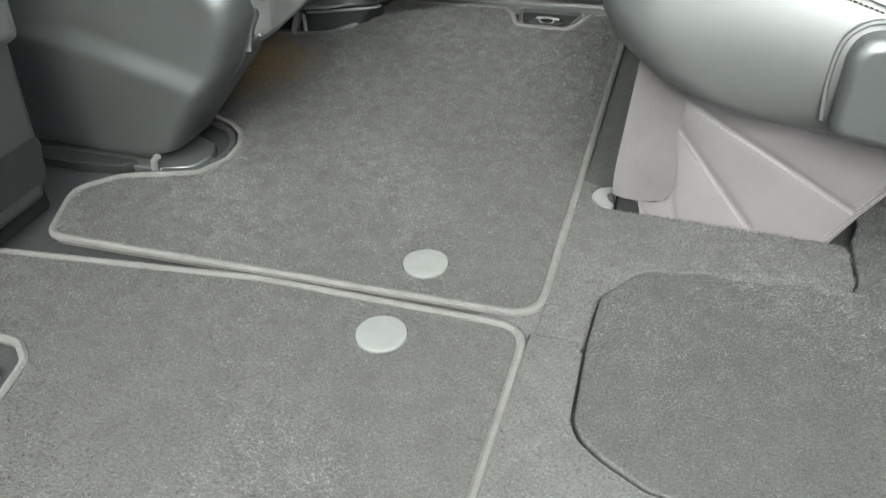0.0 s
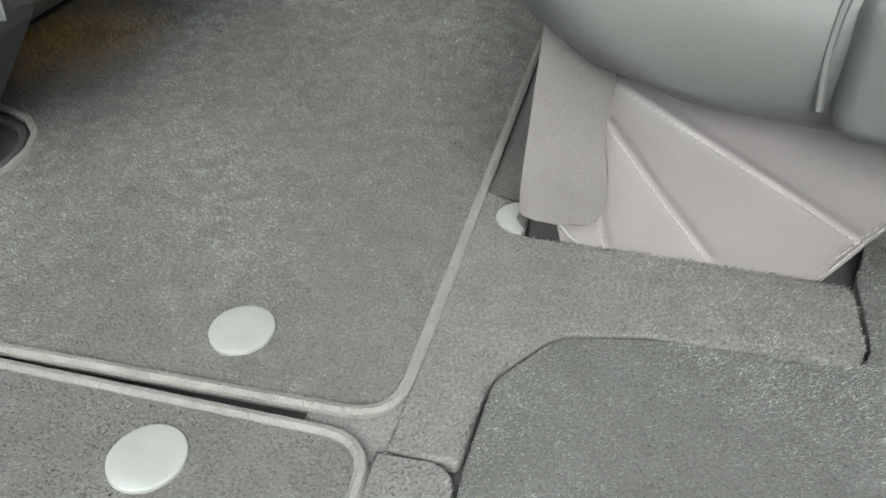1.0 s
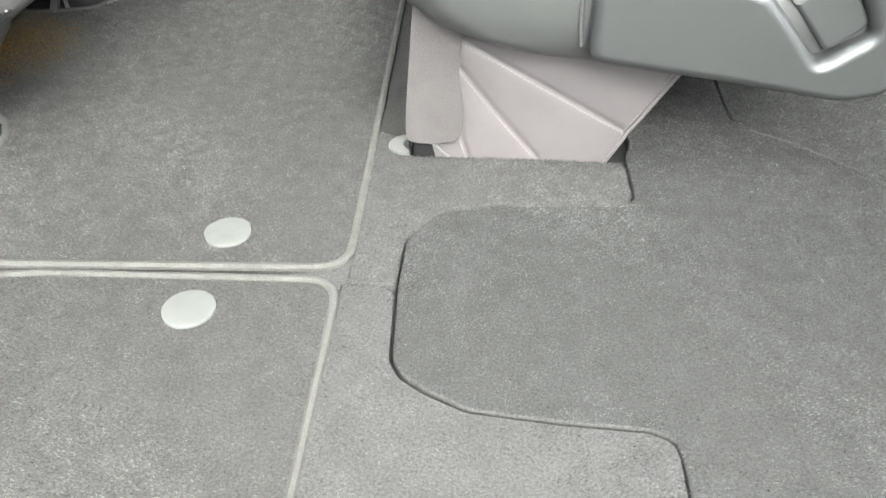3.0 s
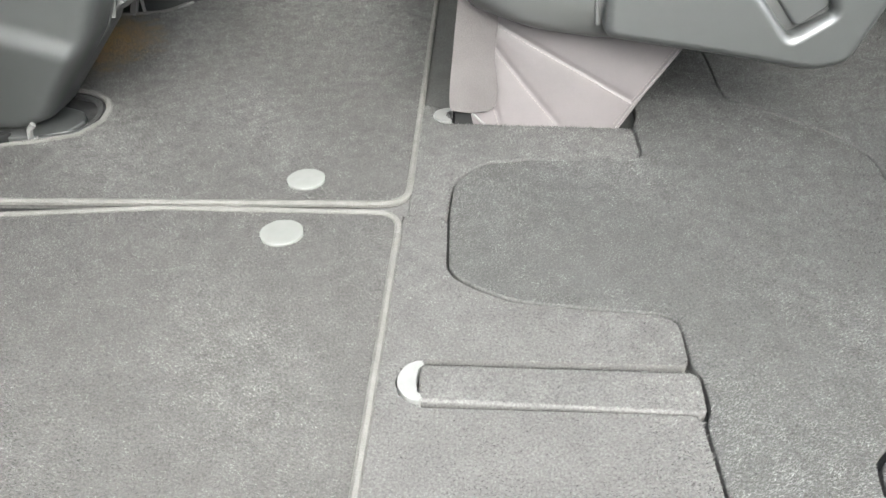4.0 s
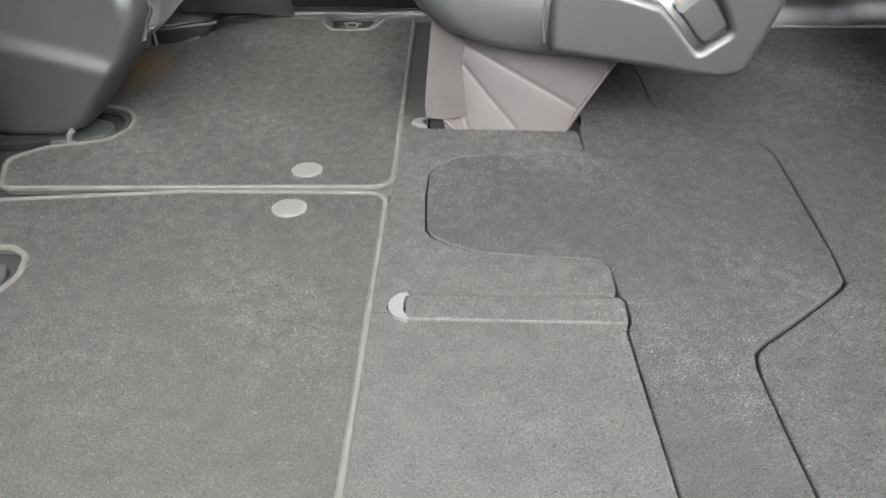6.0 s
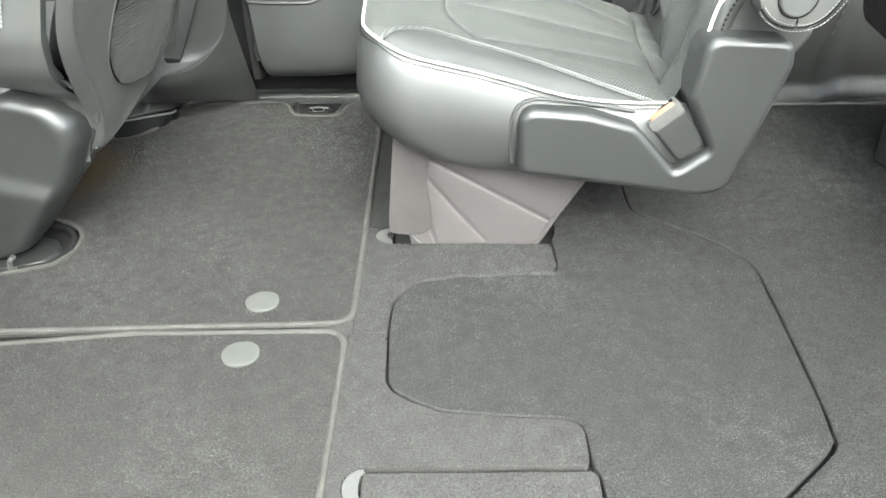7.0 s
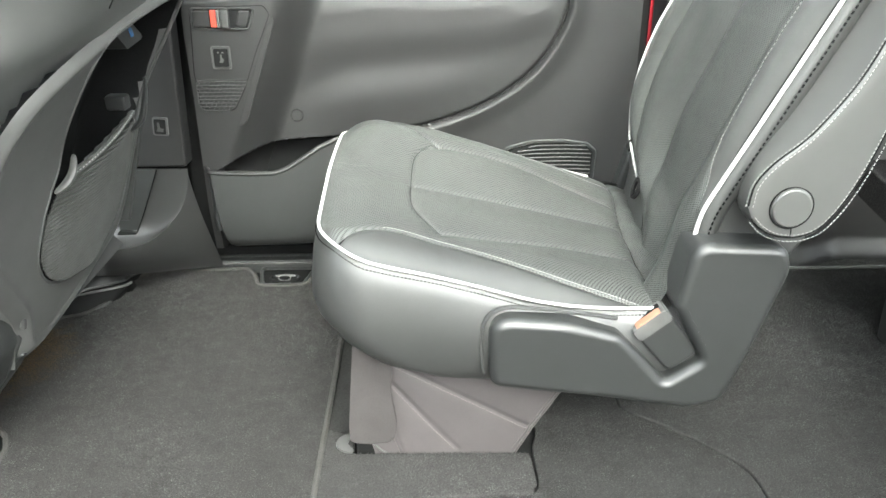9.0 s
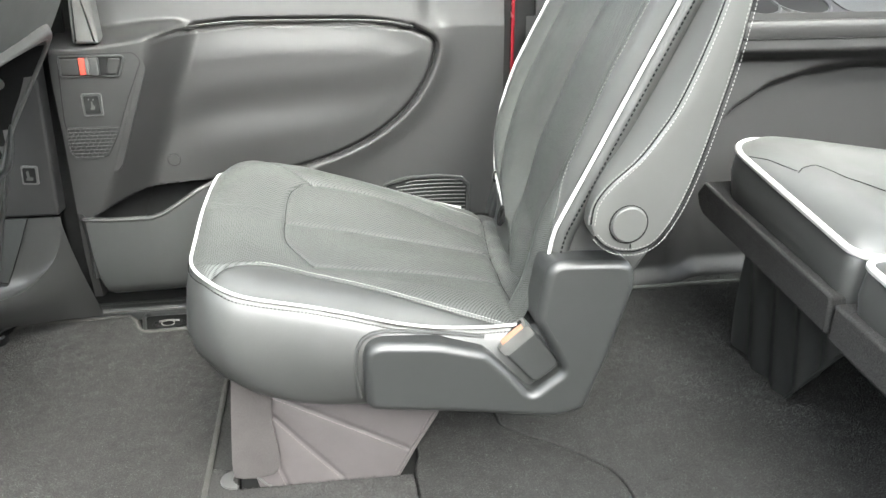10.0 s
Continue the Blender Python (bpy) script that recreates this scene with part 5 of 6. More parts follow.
# anchor openings at the crease and on the backrest
ag = on_back([(0.455, 0.036)], 0.006)[0]
part("anchor_guide", tube([(ag[0] + 0.004 * math.cos(a), ag[1] + 0.012 * math.sin(a), ag[2] + 0.015 * math.cos(a)) for a in np.linspace(0, 6.283, 17)[:-1]], 0.004, 6, closed=True), BLACK, seat, "black child-seat anchor guide")
pb = on_back([(0.545, 0.080)], 0.001)[0]
part("anchor_tag", tube([(pb[0] - 0.003 + 0.005 * math.cos(a), pb[1] + 0.005 * math.cos(a), pb[2] + 0.009 * math.sin(a)) for a in np.linspace(0, 6.283, 15)[:-1]], 0.0018, 5, closed=True), BLACK, seat)

# inboard plastic shield with the buckle bay
SH = [(0.2395, 0.160), (0.2365, 0.262), (0.338, 0.2525), (0.404, 0.234), (0.434, 0.203), (0.470, 0.162), (0.514, 0.194), (0.472, 0.272),
      (0.486, 0.360), (0.601, 0.354), (0.611, 0.322), (0.579, 0.212), (0.549, 0.128), (0.505, 0.119), (0.385, 0.139)]
sh_o = rounded(SH, [0.020, 0.030, 0.05, 0.02, 0.02, 0.010, 0.010, 0.012, 0.026, 0.034, 0.05, 0.05, 0.025, 0.03, 0.05], 8)
shield = part("side_shield", prism(sh_o, "y", 0.142, 0.205, 0.0125, 6), PLASTIC, seat, "black plastic inboard seat shield")
part("bay_wall", prism(rounded([(0.402, 0.238), (0.424, 0.175), (0.480, 0.145), (0.542, 0.17), (0.532, 0.246), (0.472, 0.246)], 0.01), "y", 0.184, 0.21, 0.003), PLASTIC, shield)
part("shield_seam", tube(smooth([(0.2325, 0.160, 0.172), (0.2285, 0.160, 0.21), (0.2310, 0.160, 0.246), (0.2425, 0.1605, 0.263), (0.262, 0.161, 0.2695), (0.30, 0.163, 0.266), (0.36, 0.165, 0.257), (0.405, 0.167, 0.247)], 6), 0.0026, 6), LEATHER, shield)
# buckle
bk0, bkd, bkn = Vector((0.4955, 0.166, 0.186)), Vector((-0.64, 0.03, 0.76)).normalized(), Vector((0.76, 0.0, 0.64)).normalized()
across = bkd.cross(bkn).normalized()
hull = rounded([(-0.024, 0.0), (0.024, 0.0), (0.026, 0.068), (-0.026, 0.068)], [0.012, 0.012, 0.006, 0.006])


def buckle_place(a, b, c):
    return bk0 + bkn * a + bkd * (1.05 * b) + across * c


bm = prism(hull, "z", -0.012, 0.016, 0.005, 3, both=True)
for v in bm.verts:
    v.co = buckle_place(*v.co)
buckle_ob = part("buckle", bm, PLASTIC, seat, "black seat-belt buckle with an orange release")
bm = prism(rounded([(-0.0258, 0.060), (0.0258, 0.060), (0.0258, 0.0778), (-0.0258, 0.0778)], 0.004), "z", -0.0130, 0.0165, 0.002, 2, both=True)
for v in bm.verts:
    v.co = buckle_place(*v.co)
part("end_cap", bm, SILVER, buckle_ob, "pale grey cap of the buckle")
bm = prism(rounded([(-0.0190, 0.070), (0.0190, 0.070), (0.0190, 0.0792), (-0.0190, 0.0792)], 0.003), "z", -0.0128, 0.0002, 0.001, 2, both=True)
for v in bm.verts:
    v.co = buckle_place(*v.co)
part("release_button", bm, ORANGE, buckle_ob, "worn orange release button")
bm = prism(rounded([(-0.0205, 0.0770), (0.0205, 0.0770), (0.0205, 0.0783), (-0.0205, 0.0783)], 0.0004), "z", 0.0015, 0.0115)
for v in bm.verts:
    v.co = buckle_place(*v.co)
part("tongue_slot", bm, BLACK, buckle_ob, "dark tongue slot")

# folded-up armrest beside the backrest
SEAM_A = smooth([(0.530, 0.418), (0.534, 0.444), (0.551, 0.468), (0.585, 0.498), (0.614, 0.536), (0.633, 0.568), (0.656, 0.624), (0.676, 0.686), (0.704, 0.80), (0.725, 0.91)], 6)
SEAM_R = smooth([(0.536, 0.402), (0.549, 0.389), (0.569, 0.380), (0.595, 0.379), (0.618, 0.389), (0.638, 0.416), (0.655, 0.453), (0.668, 0.492), (0.680, 0.536), (0.699, 0.613), (0.711, 0.686), (0.726, 0.80), (0.740, 0.91)], 6)
ARM_N = 110
arm_mid = resample(smooth([(0.582, 0.400), (0.582, 0.425), (0.597, 0.470), (0.632, 0.532), (0.657, 0.580), (0.680, 0.640), (0.694, 0.690), (0.715, 0.80), (0.733, 0.91)], 8), 0.002)
left_out = smooth([(0.586, 0.370), (0.562, 0.377), (0.546, 0.393), (0.542, 0.412), (0.547, 0.430), (0.558, 0.450), (0.577, 0.486), (0.597, 0.522), (0.625, 0.575), (0.655, 0.632), (0.690, 0.700), (0.742, 0.80), (0.800, 0.91)], 8)
right_out = smooth([(0.586, 0.370), (0.614, 0.374), (0.645, 0.408), (0.664, 0.453), (0.677, 0.492), (0.689, 0.536), (0.708, 0.613), (0.720, 0.690), (0.735, 0.80), (0.750, 0.91)], 8)
left_seam = [(0.583, 0.3795), (0.569, 0.380), (0.549, 0.389), (0.536, 0.402)] + list(SEAM_A)
right_seam = [q for q in SEAM_R if q[0] >= 0.583]


def spread(line):
    """A line from the foot of the armrest to its top, in even shares of its length."""
    p = np.array(line, float)
    at = np.r_[0, np.cumsum(np.linalg.norm(np.diff(p, axis=0), axis=1))]
    u = np.linspace(0, at[-1], ARM_N)
    return np.stack([np.interp(u, at, p[:, 0]), np.interp(u, at, p[:, 1])], -1)


lo_, ls_, mi_, rs_, ro_ = (spread(q) for q in (left_out, left_seam, arm_mid, right_seam, right_out))
high = step(lo_[:, 1], 0.40, 0.46)
arm_cols = [(lo_ + np.array((0.006, 0.0)), 0.222 + 0 * high), (lo_, 0.168 + 0.042 * high)]
for t in (0.04, 0.10, 0.2, 0.35, 0.55, 0.75, 0.9):
    arm_cols.append((lo_ + (ls_ - lo_) * t, 0.1195 + (0.045 + 0.040 * high) * (1 - t) ** (2.4 - 1.3 * high)))
arm_cols.append((ls_, 0.1205 + 0 * high))
for t in (0.06, 0.3, 0.65, 1.0):
    arm_cols.append((ls_ + (mi_ - ls_) * t, 0.1185 - 0.003 * math.sin(t * 1.57) + 0 * high))
for t in (0.35, 0.7, 0.94):
    arm_cols.append((mi_ + (rs_ - mi_) * t, 0.1185 - 0.003 * math.cos(t * 1.57) + 0 * high))
arm_cols.append((rs_, 0.1205 + 0 * high))
for t in (0.15, 0.4, 0.65, 0.85, 1.0):
    arm_cols.append((rs_ + (ro_ - rs_) * t, 0.119 + 0.040 * t**2.2 + 0 * high))
arm_cols.append((ro_ + np.array((0.004, 0.0)), 0.208 + 0 * high))
arm_v = np.stack([np.stack([c[:, 0], y, c[:, 1]], -1) for c, y in arm_cols], 0)
arm = part("armrest", sheet(arm_v.reshape(-1, 3), len(arm_cols), ARM_N), LEATHER_LIT, seat, "black leather armrest folded upright with double stitching", sharp=75)
part("arm_gap", tube([(x - 0.004, 0.216, z) for x, z in lo_[22:]], 0.004, 6), BLACK, arm)


def arm_face(line, off, y):
    return [(x, y, zz) for x, zz in beside(line, off)]


part("seam", tube(arm_face(SEAM_A, 0, 0.1198), 0.0012, 5), BLACK, arm)
for o in (-0.0042, 0.0042):
    part("stitching", stitches(arm_face(SEAM_A, o, 0.1168), 0.00055, 0.0028, 0.0024), THREAD, arm, "white double stitching")
part("seam", tube([(x, 0.1198, zz) for x, zz in SEAM_R], 0.0012, 5), BLACK, arm)
for o in (-0.0040, 0.0040):
    part("stitching", stitches([(x, 0.1168, zz) for x, zz in beside(SEAM_R, o)], 0.0006, 0.0028, 0.0024), THREAD, arm, "white double stitching")
part("pivot_cap", prism([(0.579 + 0.0235 * math.cos(a), 0.4165 + 0.0235 * math.sin(a)) for a in np.linspace(0, 6.283, 41)[:-1]], "y", 0.1125, 0.13, 0.003), LEATHER_LIT, arm, "round leather-covered pivot cap")
part("pivot_groove", tube([(0.579 + 0.0252 * math.cos(a), 0.1163, 0.4165 + 0.0252 * math.sin(a)) for a in np.linspace(0, 6.283, 41)[:-1]], 0.0010, 6, closed=True), BLACK, arm)

# base cover: plain flap in front, quilted panel behind, on a steel base
nbx, nbz = 150, 90
bxs, bzs = np.linspace(0, 1, nbx), np.linspace(0, 1, nbz)
U, T = np.meshgrid(bxs, bzs)
lo, hi = -0.012, 0.20
zz = lo + (hi - lo) * T
xl = np.interp(zz, [-0.012, 0.02, 0.06, 0.19, 0.20], [0.082, 0.074, 0.094, 0.098, 0.098])
xr = np.interp(zz, [-0.012, 0.0, 0.033, 0.06, 0.111, 0.15, 0.20], [0.291, 0.298, 0.316, 0.333, 0.365, 0.388, 0.414])
CXX = xl + (xr - xl) * U
cp = np.stack([CXX.ravel(), zz.ravel()], -1)
F1 = [(0.104, 0.150), (0.16, 0.118), (0.235, 0.076), (0.309, 0.034)]
F2 = [(0.108, 0.113), (0.149, 0.062), (0.201, 0.001)]
F3 = [(0.103, 0.052), (0.112, 0.02), (0.120, -0.004)]
FE = [(0.285, 0.0), (0.317, 0.052), (0.354, 0.113), (0.388, 0.170)]
cy = 0.224 + 0.10 * (zz.ravel() - 0.1) * 0.35
cany = np.full(len(cp), 1e9)
for line, amp in ((F1, 0.0022), (F2, 0.0022), (F3, 0.0018), (FE, 0.001)):
    d = distance(cp, line)
    cany = np.minimum(cany, d)
    cy += amp * np.exp(-((d / 0.0035) ** 2))
cy -= 0.0016 * (1 - np.exp(-((cany / 0.016) ** 2)))
cy += 0.014 * step(cp[:, 0], np.interp(cp[:, 1], zz[:, 0], xr[:, 0]) - 0.012, np.interp(cp[:, 1], zz[:, 0], xr[:, 0]) + 0.001)
part("base_cover", sheet(np.stack([cp[:, 0], cy, cp[:, 1]], -1), nbz, nbx), COVER, seat, "quilted taupe leatherette base cover", sharp=60)


edge_i = [(k + 1) * nbx - 4 for k in range(0, nbz, 3)]
part("edge_roll", tube([(cp[i, 0], cy[i] - 0.001, cp[i, 1]) for i in edge_i], 0.0028, 7), COVER, seat)


def on_cover(line, off=0.0, up=0.0012):
    out = []
    for a in resample(beside(resample(line, 0.01), off), 0.004):
        i = np.argmin(((cp - a) ** 2).sum(1))
        out.append((a[0], cy[i] - up, a[1]))
    return out


for line in (F1, F2, F3):
    part("stitching", stitches(on_cover(line, -0.0035), 0.0009, 0.0035, 0.0022), THREAD_TAUPE, seat)
for o in (-0.003, 0.0035):
    part("stitching", stitches(on_cover(FE, o), 0.0009, 0.0035, 0.0022), THREAD_TAUPE, seat)
flap = smooth([(0.046, 0.024), (0.0445, 0.05), (0.050, 0.12), (0.057, 0.20)], 5) + [(0.108, 0.20)] + smooth([(0.1095, 0.150), (0.1065, 0.11), (0.1115, 0.072), (0.1125, 0.050), (0.108, 0.029), (0.096, 0.0215)], 5) + [(0.075, 0.020), (0.058, 0.020)]
part("cover_flap", prism(flap, "y", 0.2115, 0.2165, 0.002), COVER_CARPET, seat, "taupe felt cover flap")
part("base_leg", prism(rounded([(0.06, -0.012), (0.30, -0.012), (0.36, 0.10), (0.40, 0.19), (0.075, 0.19)], 0.004), "y", 0.246, 0.62, 0.0), PLASTIC, seat)
part("base_bracket", box(0.052, 0.088, 0.222, 0.25, -0.012, 0.022, 0.003), BLACK, seat)
part("base_wire", tube([(0.078, 0.219, 0.016), (0.088, 0.216, 0.006), (0.10, 0.218, -0.004), (0.118, 0.222, -0.008)], 0.0018, 6), PLASTIC_MID, seat)
part("pan_underside", box(0.10, 0.56, 0.24, 0.64, 0.150, 0.19, 0.01), PLASTIC, seat)
clip_o = [(0.046 + 0.026 * math.cos(a), 0.239 + 0.023 * math.sin(a)) for a in np.linspace(math.pi / 2, 3 * math.pi / 2, 15)]
clip_i = [(0.048 + 0.010 * math.cos(a), 0.239 + 0.016 * math.sin(a)) for a in np.linspace(3 * math.pi / 2, math.pi / 2, 13)]
solo("slot_clip", prism(clip_o + clip_i, "z", 0.0035, -0.010, 0.0015, 2), SILVER, "crescent silver clip in the carpet before the seat base", "clip")

# ---- front passenger seat, seen from behind ----
front = thing("front_seat", (-0.62, 0.40, -0.012), "black front seat with hard back shell and net pocket", "car seat")


def FX(z):
    """The x of the back of the front seat: it leans back more in its upper half."""
    return -0.3195 + 0.28 * (z - 0.43) + 0.17 * ((z - 0.45) + ((z - 0.45) ** 2 + 0.0009) ** 0.5)


F_SHELL = smooth([(0.238, 0.160), (0.212, 0.225), (0.152, 0.30), (0.112, 0.37), (0.105, 0.44), (0.112, 0.492), (0.136, 0.530), (0.172, 0.554), (0.225, 0.576), (0.28, 0.593), (0.355, 0.611), (0.465, 0.627), (0.59, 0.638), (0.645, 0.618), (0.664, 0.55),
                  (0.662, 0.45), (0.650, 0.34), (0.600, 0.222), (0.47, 0.188), (0.32, 0.158)], 5, closed=True)
F_POCKET = smooth([(0.280, 0.426), (0.274, 0.475), (0.271, 0.52), (0.278, 0.560), (0.308, 0.587), (0.388, 0.603), (0.504, 0.613), (0.595, 0.614), (0.632, 0.58), (0.640, 0.50), (0.628, 0.42), (0.606, 0.33), (0.556, 0.262), (0.46, 0.226), (0.37, 0.226), (0.292, 0.250), (0.248, 0.295), (0.245, 0.34), (0.262, 0.39)], 5, closed=True)
f_out = resample([*F_SHELL, F_SHELL[0]], 0.006)[:-1]
f_mid = np.array((0.400, 0.400))
f_rows = np.r_[1.0, np.linspace(0.985, 0.004, 84)]
fp = np.array([[f_mid + (p - f_mid) * rr for p in [*f_out, f_out[0]]] for rr in f_rows]).reshape(-1, 2)
in_pocket = inside(fp, F_POCKET)
ds, dp = distance(fp, list(F_SHELL) + [F_SHELL[0]]), distance(fp, list(F_POCKET) + [F_POCKET[0]])
bow = 0.014 * ((fp[:, 0] - 0.37) / 0.28) ** 2
fx = FX(fp[:, 1]) - bow - 0.012 * np.exp(-ds / 0.010) - 0.095 * in_pocket * step(dp, 0.0, 0.020)
fx += 0.004 * np.exp(-((ds - 0.016) / 0.008) ** 2)
f_cols = len(f_out) + 1
f_mids = (fp.reshape(-1, f_cols, 2)[:-1, :-1] + fp.reshape(-1, f_cols, 2)[1:, 1:]).reshape(-1, 2) / 2
# cells inside the pocket, coloured near black as its shade
shaded = inside(f_mids, F_POCKET) & (distance(f_mids, list(F_POCKET) + [F_POCKET[0]]) > 0.0035)
f_v = np.stack([fx, fp[:, 0], fp[:, 1]], -1)
part("back_shell", sheet(f_v, len(f_rows), f_cols, ~shaded), SHELL_GREY, front, "hard charcoal plastic back shell", sharp=70)
part("pocket_inside", sheet(f_v, len(f_rows), f_cols, shaded), POCKET_SHADE, front, "inside of the back pocket, its shade painted near black", sharp=70)
part("pocket_rim", tube([(FX(z) - 0.014 * ((y - 0.37) / 0.28) ** 2 - 0.002, y, z) for y, z in F_POCKET], 0.0034, 7, closed=True), SHELL_GREY, front, "rounded rim of the back pocket")
# leather of the backrest round the shell


def near_side(zc):
    return np.interp(zc, [0.15, 0.225, 0.265, 0.295, 0.33, 0.38, 0.45, 0.55, 0.60, 0.65, 0.71, 0.80, 1.05], [0.225, 0.215, 0.195, 0.140, 0.096, 0.073, 0.066, 0.062, 0.054, 0.030, -0.005, -0.03, 0.0])


def rounding(y, zc):
    """Above the shell the leather turns away towards the open door."""
    return 0.014 * ((y - 0.37) / 0.28) ** 2 + 0.12 * max(0.0, (0.27 - y) / 0.27) ** 2 * float(step(np.array(zc), 0.54, 0.66)) + 1.3 * max(0.0, zc - 0.61) ** 2


lr = []
for y_in, dx in ((0.0, -0.012), (-0.004, -0.030), (0.010, -0.075), (0.03, -0.13), (0.08, -0.16)):
    row = []
    for zc in np.linspace(0.15, 1.05, 60):
        yb = near_side(zc)
        row.append((FX(zc) + dx - rounding(yb, zc), yb + y_in, zc))
    lr.append(row)
part("backrest_side", sheet(np.array(lr).reshape(-1, 3), len(lr), 60), LEATHER_LIT, front, "smooth black leather backrest side", sharp=60)
bk = []
for v in np.linspace(0, 1, 40):
    row = []
    for zc in np.linspace(0.15, 1.05, 60):
        yb = near_side(zc)
        y = yb + (0.660 - yb) * v
        puff = 0.010 * math.sin(math.pi * v)
        row.append((FX(zc) - 0.012 - rounding(y, zc) - 0.018 * step(np.array(0.60 - zc), 0.0, 0.06) + puff * 0.3, y, zc))
    bk.append(row)
bk = np.array(bk)
bk_mid = (bk[:-1, :-1, 1:] + bk[1:, 1:, 1:]).reshape(-1, 2) / 2
part("backrest", sheet(bk.reshape(-1, 3), 40, 60, ~inside(bk_mid, f_mid + 0.955 * (np.array(F_SHELL) - f_mid))), LEATHER_LIT, front, "black leather upper backrest", sharp=60)
part("backrest_far_side", prism([(-0.42, 0.20), (-0.395, 0.20), (-0.30, 0.55), (-0.17, 1.05), (-0.30, 1.05)], "y", 0.655, 0.665, 0.003), LEATHER, front)
part("seam", tube([(FX(z) - 0.0085 - rounding(y, z), y, z) for y, z in ((0.270, 0.625), (0.274, 0.645), (0.290, 0.67), (0.302, 0.69), (0.312, 0.75), (0.32, 0.85))], 0.0009, 5), BLACK, front)
pipe_line = []
for zc in np.linspace(0.40, 1.05, 40):
    yb = near_side(zc)
    pipe_line.append((FX(zc) - 0.060 - rounding(yb, zc), yb + 0.002, zc))
part("stitching", stitches(pipe_line, 0.0009, 0.0045, 0.002), THREAD, front, "white contrast stitching")
part("stitching", stitches([(x - 0.008, y + 0.001, z) for x, y, z in pipe_line], 0.0011, 0.0048, 0.002), THREAD, front, "white contrast stitching")
# net pocket: a slack sheet of cords
net = bmesh.new()
NET_O = smooth([(0.298, 0.403), (0.264, 0.375), (0.246, 0.34), (0.250, 0.295), (0.295, 0.252), (0.37, 0.229), (0.46, 0.226), (0.545, 0.262), (0.586, 0.32), (0.586, 0.38), (0.552, 0.430)], 6)
for k in range(43):
    h = 0.229 + k * 0.0049
    inn = [y for y in np.linspace(0.22, 0.62, 160) if inside(np.array([(y, h)]), list(NET_O))[0]]
    if len(inn) < 4:
        continue
    ys = np.linspace(inn[0], inn[-1], 14)
    line = []
    for y in ys:
        u = (y - inn[0]) / (inn[-1] - inn[0])
        line.append((FX(h) - 0.014 * ((y - 0.37) / 0.28) ** 2 + 0.004 + 0.010 * math.sin(math.pi * u) * (h - 0.215) / 0.2, y, h - 0.006 * math.sin(math.pi * u)))
    tube(line, 0.0018, 6, bm=net, ends=False)
net_ob = part("net_pocket", net, NET, front, "dark ribbed net pocket")
cells = np.array([[(FX(h) - 0.014 * ((y - 0.37) / 0.28) ** 2 + 0.0015, y, h) for y in np.linspace(0.22, 0.62, 90)] for h in np.linspace(0.215, 0.44, 60)]).reshape(-1, 3)
cm = cells.reshape(60, 90, 3)[:-1, :-1, 1:].reshape(-1, 2)
part("net_backing", sheet(cells, 60, 90, inside(cm, list(NET_O))), NET, net_ob, sharp=80)
hem = [(FX(0.404 + 0.111 * (y - 0.311)) - 0.014 * ((y - 0.37) / 0.28) ** 2 + 0.006 + 0.004 * math.sin(math.pi * (y - 0.298) / 0.256), y, 0.404 + 0.111 * (y - 0.311) - 0.003 * math.sin(math.pi * (y - 0.298) / 0.256)) for y in np.linspace(0.298, 0.554, 30)]
part("hem", tube(hem, 0.0042, 6), NET, net_ob, "stitched elastic hem")
part("hem_stitching", stitches([(x + 0.003, y, z + 0.002) for x, y, z in hem], 0.0009, 0.004, 0.005), THREAD, net_ob)
# coat-hook shaped bag hooks
blade = np.interp(np.linspace(0, 1, 19), [0, 0.12, 0.35, 0.7, 0.92, 1.0], [0.0035, 0.0070, 0.0092, 0.0080, 0.0052, 0.0022])
part("bag_hook", tube(smooth([(-0.322, 0.258, 0.396), (-0.308, 0.270, 0.408), (-0.302, 0.279, 0.422), (-0.303, 0.290, 0.439)], 6), blade, 10, flat=0.6), PLASTIC_MID, front, "grey plastic bag hook")
part("bag_hook", tube(smooth([(-0.326, 0.560, 0.398), (-0.308, 0.566, 0.415), (-0.301, 0.574, 0.445), (-0.298, 0.586, 0.482)], 6), blade, 10, flat=0.6), PLASTIC, front, "black plastic bag hook")
part("hook_boss", box(-0.350, -0.316, 0.530, 0.556, 0.438, 0.462, 0.005), PLASTIC, front)
part("socket_plate", prism(rounded([(0.462, 0.546), (0.538, 0.552), (0.494, 0.580), (0.424, 0.574)], 0.005), "x", -0.273, -0.33, 0.002), PLASTIC, front)
part("socket_light", prism([(0.484, 0.560), (0.494, 0.561), (0.486, 0.574), (0.476, 0.573)], "x", -0.2715, -0.28, 0.0), BLUE_LIGHT, front, "small blue lit port")
